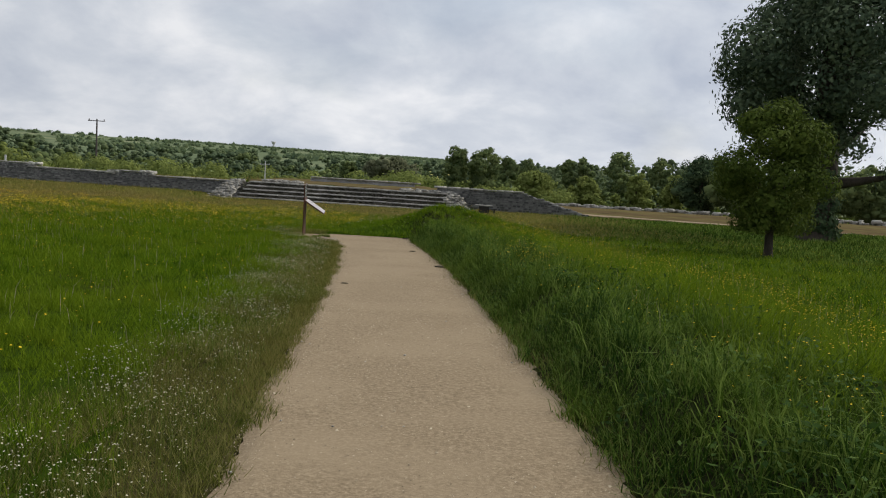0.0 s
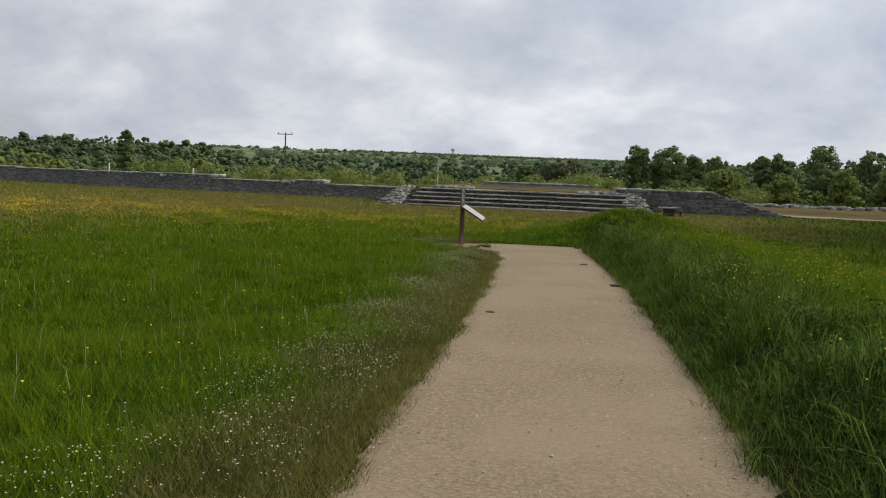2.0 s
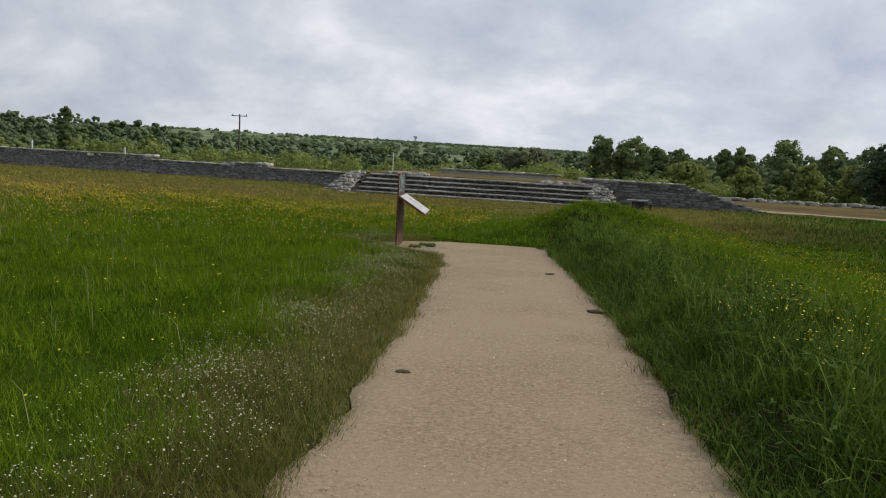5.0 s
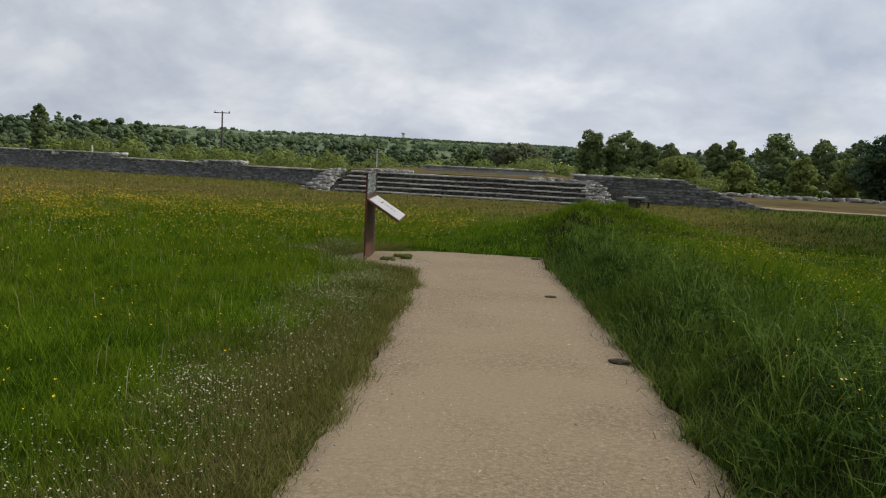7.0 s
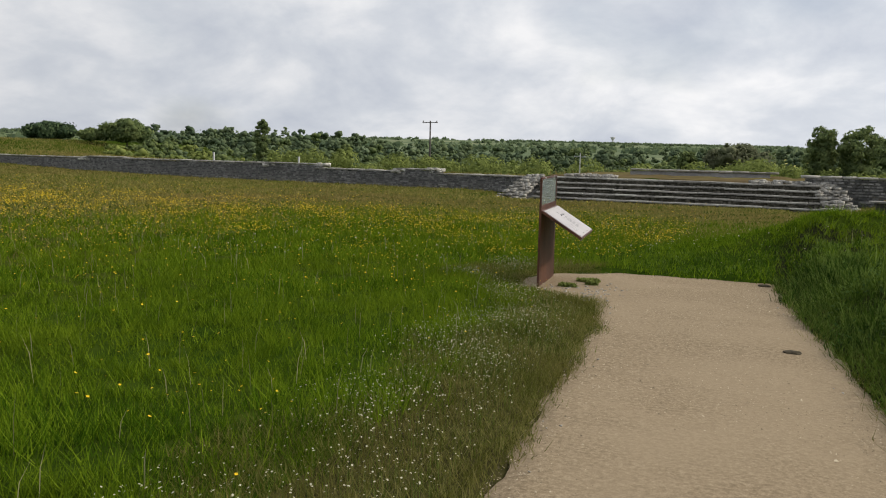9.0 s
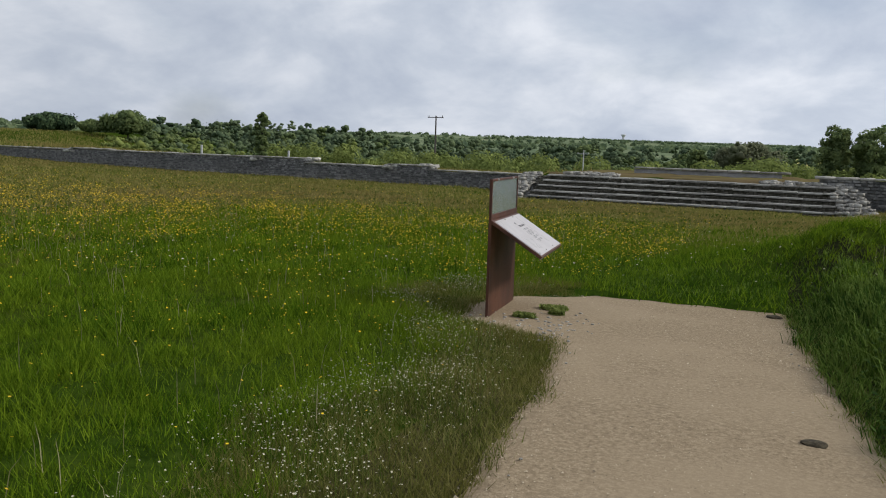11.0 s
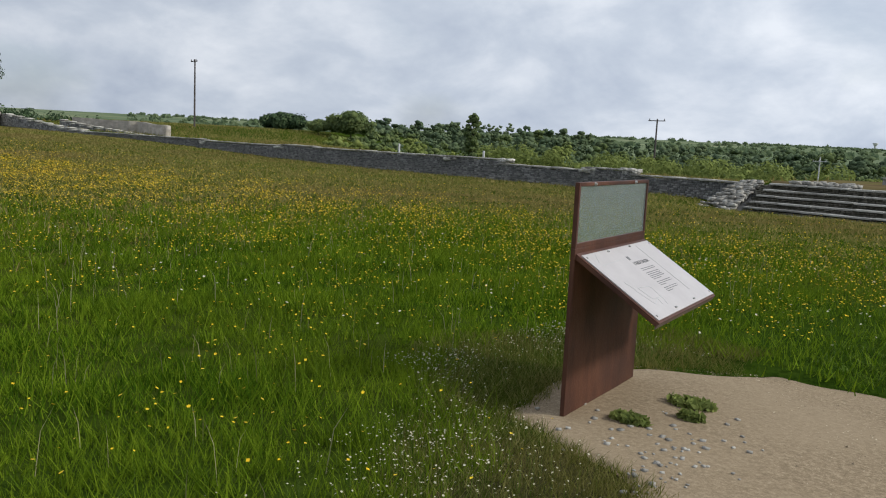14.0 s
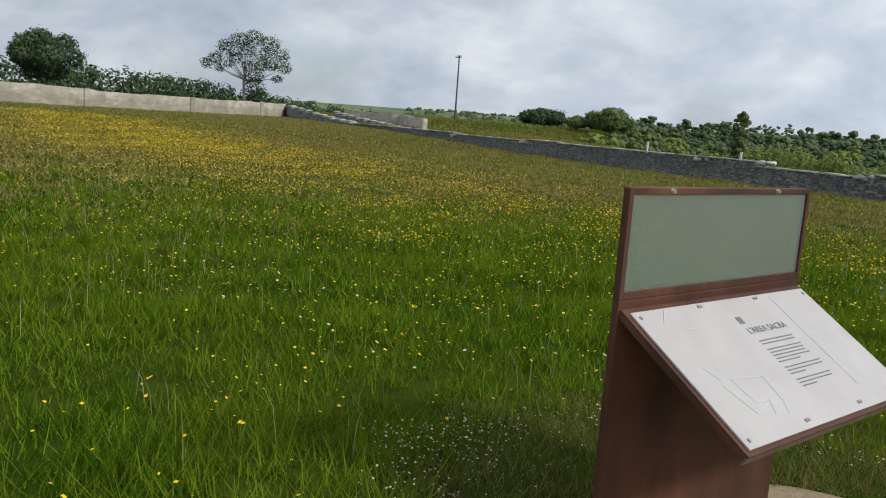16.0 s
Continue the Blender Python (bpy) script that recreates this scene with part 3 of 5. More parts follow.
# ---------------------------------------------------------------- pale wall and ruin at the west
def pale_wall():
    """Tall limewashed wall, with uneven upper edge and buttress-like joints."""
    w = thing("wall_west", "tall cream limestone enclosure wall with uneven worn top", "wall", kind="structure")
    a, b = np.array([-109.0, 62.2]), np.array([-62.0, 12.0])
    n = 60
    rs = np.random.default_rng(5)
    d = (b - a) / np.linalg.norm(b - a)
    nrm = np.array([d[1], -d[0]])
    if nrm @ (np.array([0, 20]) - a) < 0:
        nrm = -nrm
    V, F = [], []
    steps = np.repeat(0.12 * np.round(rs.uniform(-0.8, 1.2, 9)), 7)
    for i in range(n + 1):
        p = a + (b - a) * i / n
        zb = float(land(*p))
        zt = zb + 1.6 + steps[i] + rs.uniform(-0.03, 0.03)
        f = p + nrm * rs.uniform(0, 0.06)
        q = p - nrm * 0.6
        V += [(*f, zb - 0.6), (*(f + nrm * 0.02), zb + 0.8), (*f, zt), (*q, zt), (*q, zb - 0.6)]
    for i in range(n):
        k, m = 5 * i, 5 * i + 5
        F += [(k + j, m + j, m + j + 1, k + j + 1) for j in range(4)]
    F += [(0, 1, 2, 3), (5 * n, 5 * n + 3, 5 * n + 2, 5 * n + 1)]
    part("wall_body", mesh_np("wall_body", V, np.array(F), "limewall"), w)
    for i in (7, 21, 36):
        p = a + (b - a) * (i + rs.uniform(-1, 1)) / n
        zb = float(land(*p))
        h = 1.5 + steps[i] + 0.2
        bm = box_bm((0.7, 0.22, h), pose(p[0] + nrm[0] * 0.08, p[1] + nrm[1] * 0.08, zb + h / 2 - 0.05, 0, 0, math.degrees(math.atan2(d[1], d[0]))), 0.03)
        part("buttress", bm, w, mat="limewall")


pale_wall()


def ruin():
    """Ruined room at the wall's west end: stepped grey front, cream back wall."""
    w = thing("ruin", "ruined low building with cream walls and a stepped grey front", "ruin")

    def top(x):
        return float(np.interp(x, [-109, -105, -98, -90, -84], [1.7, 1.4, 0.9, 0.35, 0.15]) + 0.08 * math.floor(3 * math.sin(x * 2.1)) * 0.5)

    V, F = stones(-109, -84, low, top, 0.3, 13, 0.16, 0.35)
    tagged(part("front_masonry", mesh_np("front_masonry", V, F, "stone"), w, "grey stepped front wall"), kind="stuff")
    part("front_core", mesh_np("front_core", *core(-109, -84, low, top, 0.09, 0.6, 50), "mortar"), w)
    V, F = coping(-109, -84, top, 0.8, 14, 0.6)
    tagged(part("front_coping", mesh_np("front_coping", V, F, "pale_stone"), w, "pale broken stones along the stepped top"), kind="stuff")

    def cream(name, p, q, h0, h1):
        V, F = [], []
        for i in range(9):
            f = i / 8
            x, y = p[0] + (q[0] - p[0]) * f, p[1] + (q[1] - p[1]) * f
            h = h0 + (h1 - h0) * f + 0.04 * math.sin(9 * f)
            V += [(x, y, -1.0), (x, y, h), (x - 0.1, y + 0.6, h), (x - 0.1, y + 0.6, -1.0)]
        for i in range(8):
            k = 4 * i
            F += [(k, k + 4, k + 5, k + 1), (k + 1, k + 5, k + 6, k + 2), (k + 2, k + 6, k + 7, k + 3)]
        F += [(0, 1, 2, 3), (35, 34, 33, 32)]
        part(name, mesh_np(name, np.array(V), np.array(F), "limewall"), w, "cream rendered wall")

    def inner(x):
        return float(np.interp(x, [-97, -92, -77, -74], [1.2, 0.8, 0.05, -0.15]) + 0.06 * math.floor(2 * math.sin(x * 2.7)))

    V, F = stones(-97, -74, low, inner, 0.3, 17, 0.15, 0.3, -2.6)
    tagged(part("inner_masonry", mesh_np("inner_masonry", V, F, "stone"), w, "grey stepped inner wall"), kind="stuff")
    part("inner_core", mesh_np("inner_core", *core(-97, -74, low, inner, 2.69, 0.5, 50), "mortar"), w)
    V, F = coping(-97, -74, inner, 0.7, 18, 0.5)
    tagged(part("inner_coping", mesh_np("inner_coping", V + np.array([0, 2.6, 0]), F, "pale_stone"), w, "pale broken stones on the inner wall"), kind="stuff")
    cream("back_wall", (-98.5, 66), (-84, 66.0), 1.62, 1.42)
    cream("end_wall", (-84, 66.0), (-72.6, 62.4), 1.42, 1.12)
    cream("return_wall", (-72.6, 62.4), (-71.4, 61.6), 1.1, 0.7)


ruin()


# low row of loose stones across the dry field
def stone_row():
    w = thing("stone_row", "low row of pale loose field stones in dry grass", "stones")
    rs = np.random.default_rng(8)
    T = []
    for k in range(70):
        f = k / 69
        x, y = 12.0 + 50 * f, 89 - 28 * f
        T.append(rubble(5, (x, y, float(land(x, y)) + 0.18), (0.5, 0.3, 0.16), 0.4, 300 + k))
    V, F = tubes(T)
    tagged(part("rubble", mesh_np("rubble", V, F, "coping"), w), kind="stuff")


stone_row()


def pale_track():
    xs = np.linspace(9.9, 60, 40)
    V, F = [], []
    for x in xs:
        y = 56.5 - 0.22 * (x - 10)
        for o in (-0.6, 0.0, 0.6):
            V.append((x, y + o, float(land(x, y + o)) + 0.03))
    for i in range(len(xs) - 1):
        for j in range(2):
            k = 3 * i + j
            F.append((k, k + 3, k + 4, k + 1))
    structure("track", mesh_np("track", np.array(V), np.array(F), "gravel", True), "narrow pale gravel track crossing the field", "path")


pale_track()


# ---------------------------------------------------------------- the information sign
SIGN = Matrix.Translation((-3.895, 22.30, -0.70)) @ Matrix.Rotation(math.atan2(1.27, -0.15), 4, "Z")
# local: x along the plate (0 to 1.27), y away from the reader (negative y faces the path), z up


def text_part(name, words, size, m, parent, mat, label="", bold=0.0):
    cu = bpy.data.curves.new(name, "FONT")
    cu.body, cu.size, cu.align_x, cu.extrude, cu.offset = words, size, "LEFT", 0.0006, bold
    tmp = new("text_source", cu)
    me = bpy.data.meshes.new_from_object(tmp.evaluated_get(bpy.context.evaluated_depsgraph_get()))
    bpy.data.objects.remove(tmp)
    me.materials.append(M[mat])
    me.transform(m)
    ob = new(name, me)
    ob.parent = parent
    return tagged(ob, label)


def sign():
    s = thing("information_sign", "rusty steel information sign with sloping white text panel", "sign")
    s.matrix_world = SIGN
    W, H, T = 1.27, 1.49, 0.03
    zd = 1.055  # back edge of the desk
    P = lambda bm, name, mat, parent=s, label="": part(name, bm, parent, label, mat)
    plate = P(box_bm((W, T, zd + 0.03), pose(W / 2, 0, (zd + 0.03) / 2 - 0.0), 0.004), "lower_plate", "corten", label="dark rusted steel plate standing in gravel")
    fw = 0.024
    bm = bmesh.new()
    add_box(bm, (fw, T, H - zd - 0.03), pose(fw / 2, 0, (H + zd + 0.03) / 2), 0.003)
    P(bm, "frame_post", "corten")
    P(box_bm((fw, T, H - zd - 0.03), pose(W - fw / 2, 0, (H + zd + 0.03) / 2), 0.003), "frame_post", "corten")
    P(box_bm((W - 2 * fw, T, fw), pose(W / 2, 0, H - fw / 2), 0.003), "frame_top", "corten")
    P(box_bm((W - 2 * fw, T, 0.03), pose(W / 2, 0, zd + 0.046), 0.003), "frame_bottom", "corten")
    P(box_bm((W - 2 * fw - 0.004, 0.012, H - fw - zd - 0.059), pose(W / 2, 0, (H - fw + zd + 0.061) / 2), 0.0), "glass_pane", "glass", label="cloudy greenish glass pane")
    for x in (0.24, 0.98):
        bm = bmesh.new()
        bmesh.ops.create_cone(bm, cap_ends=True, segments=10, radius1=0.012, radius2=0.008, depth=0.02, matrix=pose(x, -0.02, H - fw / 2, 90))
        P(bm, "bolt", "bolt", label="pale bolt head")
    # sloping desk: tray with a lip, and the white panel on it
    ang = math.degrees(math.atan2(0.335, 0.53))
    depth = 0.65
    D = pose(0, -T / 2 - 0.003, zd, ang) # local y towards the reader is negative
    tray = P(box_bm((W - 0.02, depth, 0.012), D @ pose(W / 2, -depth / 2, -0.006), 0.002), "desk_tray", "corten", label="rusted sloping desk tray")
    P(box_bm((W - 0.02, 0.008, 0.036), D @ pose(W / 2, -depth + 0.004, -0.028), 0.002), "front_lip", "worn_steel", tray, "worn grey-brown steel lip")
    for x in (0.014, W - 0.014):
        P(box_bm((0.008, depth - 0.01, 0.02), D @ pose(x, -depth / 2, -0.022), 0.002), "side_lip", "corten", tray)
    pw, pd = W - 0.06, depth - 0.045
    panel = P(box_bm((pw, pd, 0.008), D @ pose(W / 2, -0.028 - pd / 2, 0.0045), 0.002), "text_panel", "panel_white", label="white printed panel with grey plan lines")
    top = D @ pose(W / 2, -0.028, 0.0092)
    for x in (-0.19, -0.175, 0.17, 0.185):
        for y in (-0.018, -pd + 0.03):
            bm = bmesh.new()
            bmesh.ops.create_cone(bm, cap_ends=True, segments=10, radius1=0.008, radius2=0.006, depth=0.006, matrix=top @ pose(x * 1.1, y, 0.002))
            P(bm, "screw", "bolt", panel)
    for x in (-pw / 2 + 0.03, pw / 2 - 0.03):
        for y in (-0.03, -pd + 0.03):
            bm = bmesh.new()
            bmesh.ops.create_cone(bm, cap_ends=True, segments=10, radius1=0.009, radius2=0.006, depth=0.006, matrix=top @ pose(x, y, 0.002))
            P(bm, "screw", "bolt", panel)
    # heading, paragraph bars, plan lines
    P(box_bm((0.035, 0.035, 0.0012), top @ pose(-0.04, -0.115, 0.0004)), "heading_mark", "ink", panel, "small dark square mark")
    text_part("heading", "L'AREA SACRA", 0.043, top @ pose(-0.055, -0.185, 0.0004), panel, "ink", "dark grey heading letters")
    rs = random.Random(4)
    y = -0.225
    for block in (2, 5, 3, 3):
        for k in range(block):
            L = 0.27 * (rs.uniform(0.35, 0.6) if k == block - 1 and block > 2 else rs.uniform(0.88, 1.0))
            P(box_bm((L, 0.0045, 0.0012), top @ pose(-0.045 + L / 2, y, 0.0004)), "text_line", "ink", panel, "line of small dark print")
            y -= 0.0155
        y -= 0.013
    lines = [(0.3, -0.02, 0.3, -0.5), (-0.5, -0.09, -0.42, -0.01), (-0.5, -0.12, -0.2, -0.11), (-0.47, -0.36, -0.42, -0.5), (-0.42, -0.5, -0.3, -0.47), (-0.4, -0.35, -0.22, -0.37), (-0.22, -0.37, -0.23, -0.47), (-0.4, -0.35, -0.38, -0.46), (-0.38, -0.46, -0.23, -0.47),
             (-0.33, -0.52, -0.3, -0.46), (-0.26, -0.53, -0.23, -0.48), (-0.49, -0.28, -0.45, -0.36)]
    for xa, ya, xb, yb in lines:
        L = math.hypot(xb - xa, yb - ya)
        P(box_bm((L, 0.0028, 0.001), top @ pose((xa + xb) / 2, (ya + yb) / 2, 0.0004, 0, 0, math.degrees(math.atan2(yb - ya, xb - xa)))), "plan_line", "pale_ink", panel, "thin grey plan line")


sign()


def far_table():
    """Dark table-like panel near the stone wall, with a pale top slab."""
    x, y = 2.5, 49.0
    t = thing("display_table", "dark metal display table with pale slab top in grass", "table", at=(x, y, float(land(x, y))))
    part("top", box_bm((1.05, 0.6, 0.07), pose(0, 0, 0.485), 0.01), t, "pale slab", "slab")
    part("body", box_bm((0.6, 0.4, 0.5), pose(0.03, 0, 0.2), 0.01), t, mat="dark_metal")
    part("side_shelf", box_bm((0.5, 0.5, 0.05), pose(0.56, -0.1, 0.32), 0.01), t, mat="dark_metal")
    part("side_foot", box_bm((0.08, 0.3, 0.4), pose(0.66, -0.1, 0.12), 0.01), t, mat="dark_metal")


far_table()


# ---------------------------------------------------------------- poles
def utility_pole(x, y, top, arm, mat="pole_wood", r=0.13, label="wooden utility pole with a short crossarm"):
    zb = float(land(x, y)) - 0.3
    p = thing("utility_pole", label, "utility pole", "utility poles", at=(x, y, zb))
    V, F = tube([(0, 0, 0), (0, 0, (top - zb) / 2), (0, 0, top - zb)], [r, r * 0.85, r * 0.7], 10)
    part("post", mesh_np("post", V, F, mat, True), p)
    part("crossarm", box_bm((arm, r * 0.8, r * 0.8), pose(0, -r, top - zb - 0.3)), p, mat=mat)
    for k in (-1, 0, 1):
        bm = bmesh.new()
        bmesh.ops.create_cone(bm, cap_ends=True, segments=8, radius1=r * 0.55, radius2=r * 0.3, depth=r * 2, matrix=pose(k * arm * 0.44, -0.14, top - zb - 0.29 + r))
        part("insulator", bm, p, mat="pole_wood" if mat == "pole_wood" else "pale_metal")
    return p


utility_pole(-69.9, 165, 7.0, 3.4, r=0.2)
utility_pole(-105, 87.2, 10.8, 1.5, r=0.14)
utility_pole(-16.4, 75, 1.15, 0.9, "pale_metal", 0.05, "slender pale grey utility pole far beyond the wall")


def marker_post(x, y, top):
    zb = float(land(x, y)) - 0.1
    p = thing("marker_post", "short white marker post behind the wall", "post", "marker posts", at=(x, y, zb))
    part("post", box_bm((0.1, 0.1, top - zb), pose(0, 0, (top - zb) / 2), 0.015), p, mat="pale_metal")


marker_post(-38.6, 58.6, 0.66)
marker_post(-31.4, 58.4, 0.5)


def water_tower():
    x, y = -828.0, 3996.0
    zb = float(base_land(x, y)) - 2
    w = thing("water_tower", "pale concrete water tower on the far ridge", "tower", at=(x, y, zb))
    part("shaft", mesh_np("shaft", *tube([(0, 0, 0), (0, 0, 34)], [5, 4.5], 14), "pale_metal", True), w)
    part("tank", mesh_np("tank", *tube([(0, 0, 32), (0, 0, 44), (0, 0, 46), (0, 0, 46.5)], [5, 12, 11.5, 0.1], 18), "pale_metal", True), w)


water_tower()


# ---------------------------------------------------------------- trees
def leaves(blobs, n, size, seed, squash=0.8):
    """Pointed leaf clumps scattered through the outer part of each blob; blobs: (x, y, z, r)."""
    rs = np.random.default_rng(seed)
    B = np.array(blobs, float)
    w = B[:, 3] ** 2
    pick = rs.choice(len(B), n, p=w / w.sum())
    d = rs.standard_normal((n, 3))
    d /= np.linalg.norm(d, axis=1)[:, None]
    r = B[pick, 3] * (rs.uniform(0.35, 1.0, n) ** 0.4) * (1 + 0.12 * rs.standard_normal(n))
    c = B[pick, :3] + d * r[:, None] * np.array([1, 1, squash])
    face = d + 0.3 * rs.standard_normal((n, 3))
    u = np.cross(face, rs.standard_normal((n, 3)))
    u /= np.linalg.norm(u, axis=1)[:, None] + 1e-9
    v = np.cross(u, face)
    v /= np.linalg.norm(v, axis=1)[:, None] + 1e-9
    s = size * rs.uniform(0.5, 1.3, n)[:, None]
    V = np.stack([c - u * s, c - v * s * 0.55, c + u * s, c + v * s * 0.55], 1).reshape(-1, 3)
    return V, np.arange(4 * n).reshape(-1, 4)


ICO = bmesh.new()
bmesh.ops.create_icosphere(ICO, subdivisions=1, radius=1.0)
ICO_V = np.array([tuple(v.co) for v in ICO.verts])
ICO_F = np.array([[v.index for v in f.verts] for f in ICO.faces])
ICO.free()


def clumps(blobs, n, seed, size=0.34):
    """Small uneven masses of foliage over the outer part of each blob, closing the crown behind its leaves."""
    rs = np.random.default_rng(seed)
    B = np.array(blobs, float)
    w = B[:, 3] ** 2
    pick = rs.choice(len(B), n, p=w / w.sum())
    d = rs.standard_normal((n, 3))
    d /= np.linalg.norm(d, axis=1)[:, None]
    r = B[pick, 3]
    c = B[pick, :3] + d * (r * rs.uniform(0.35, 0.8, n))[:, None] * np.array([1, 1, 0.85])
    s = r * size * rs.uniform(0.6, 1.35, n)
    shape = ICO_V[None] * rs.uniform(0.5, 1.4, (n, len(ICO_V), 1))
    V = c[:, None] + shape * s[:, None, None] * np.array([1.1, 1.1, 0.85])
    F = ICO_F[None] + (np.arange(n) * len(ICO_V))[:, None, None]
    return V.reshape(-1, 3), F.reshape(-1, 3)


def crown_blobs(z0, z1, r, n, seed, shape="round"):
    """Uneven set of blobs filling a crown from z0 to z1."""
    rs = np.random.default_rng(seed)
    out = []
    for k in range(n):
        f = (k + rs.uniform(0, 1)) / n
        wide = {"round": math.sqrt(max(0.05, 1 - (2 * f - 1) ** 2)), "tall": 0.55 + 0.45 * math.sin(math.pi * f), "cone": 1 - 0.75 * f, "flat": 0.6 + 0.4 * f}[shape]
        a, q = rs.uniform(0, 2 * math.pi), math.sqrt(rs.uniform(0.05, 1)) * 0.78
        b = r * rs.uniform(0.22, 0.42) * (0.5 + 0.5 * wide)
        out.append((math.cos(a) * q * r * wide, math.sin(a) * q * r * wide, z0 + b * 0.6 + f * max(0.1, (z1 - z0 - 1.5 * b)), b))
    return out


def tree(x, y, top, r, n_leaf, size, mat, label, seed, bottom=0.3, shape="round", nb=18, trunk=0.0, bark="bark", limbs=6, name="tree", blobs=None, at_z=None, lumps=0):
    zb = (float(land(x, y)) if at_z is None else at_z) - 0.05
    h = top - zb
    t = thing(name, label, "tree", at=(x, y, zb))
    rs = random.Random(seed)
    B = blobs or crown_blobs(h * bottom, h, r, nb, seed, shape)
    tr = trunk or h * 0.03
    T = [tube([(0, 0, -0.2), (0, 0, 0.15 * h * bottom), (rs.uniform(-0.1, 0.1) * r * 0.3, rs.uniform(-0.1, 0.1) * r * 0.3, h * bottom), (0.02 * r, 0, h * 0.62)], [tr * 1.6, tr * 1.05, tr * 0.85, tr * 0.3], 9)]
    for k in range(limbs):
        b = B[rs.randrange(len(B))]
        s = h * bottom * rs.uniform(0.75, 1.25)
        mid = (b[0] * 0.45 + rs.uniform(-0.1, 0.1) * r, b[1] * 0.45, s + (b[2] - s) * 0.4)
        T.append(tube([(0, 0, s), mid, (b[0], b[1], b[2])], [tr * 0.5, tr * 0.3, tr * 0.08], 6))
    V, F = tubes(T)
    part("trunk", mesh_np("trunk", V, F, bark, True), t, "dark bark" if bark == "bark" else "pale bark")
    V, F = leaves(B, n_leaf, size, seed + 1)
    if lumps:
        W, G = clumps(B, lumps, seed + 2)
        V, F = np.concatenate([V, W]), [F, G + len(V)]
    part("crown", mesh_np("crown", V, F, mat), t)
    return t


def polar(az, d):
    """A place at that bearing (degrees to the left of straight ahead) and distance from the middle of the walk."""
    return -0.5 - d * math.sin(radians(az)), 6 + d * math.cos(radians(az))


def rise_to(elev, d):
    return 1.2 + d * math.tan(radians(elev))


# near oak and the young tree in front of it
oak_z = float(land(19.2, 41.4))
ob_ = [(x + (0.75 * max(0, z - 9.5) if x < -1.5 else 0), y, z, 0.82 * r) for x, y, z, r in crown_blobs(3.6, 17.5, 6.6, 72, 77)]
ob_ += [(-4.4, -1, 6.5, 1.4), (-4.7, 0, 8.4, 1.4), (-3.9, -2, 5.0, 1.3), (-4.1, 1, 10.2, 1.3), (-2.4, -1, 12.2, 1.3), (4.5, -1, 4.2, 1.5), (3.2, -2, 3.6, 1.3)]
oak = tree(19.2, 41.4, oak_z + 17.3, 7.0, 56000, 0.13, "leaf_oak", "large dark oak with an ivy-covered trunk in the meadow", 77, 0.19, trunk=0.72, limbs=16, blobs=ob_, name="oak_tree")
part("ivy", mesh_np("ivy", *leaves([(0.3 * math.cos(k * 2.4), 0.3 * math.sin(k * 2.4), 0.4 + 0.3 * k, 0.95 - 0.03 * k) for k in range(12)], 5000, 0.13, 5), "leaf_dark"), oak, "dark ivy round the trunk")
young = crown_blobs(0.75, 5.4, 2.05, 44, 31, "round") + [(0.9 * math.cos(k), 0.9 * math.sin(k), 1.2, 0.55) for k in range(6)]
tree(10.9, 26.7, float(land(10.9, 26.7)) + 5.3, 1.9, 21000, 0.072, "leaf_small", "young bushy tree with a dense low olive-green crown", 31, 0.24, trunk=0.14, limbs=8, blobs=young, name="young_tree")

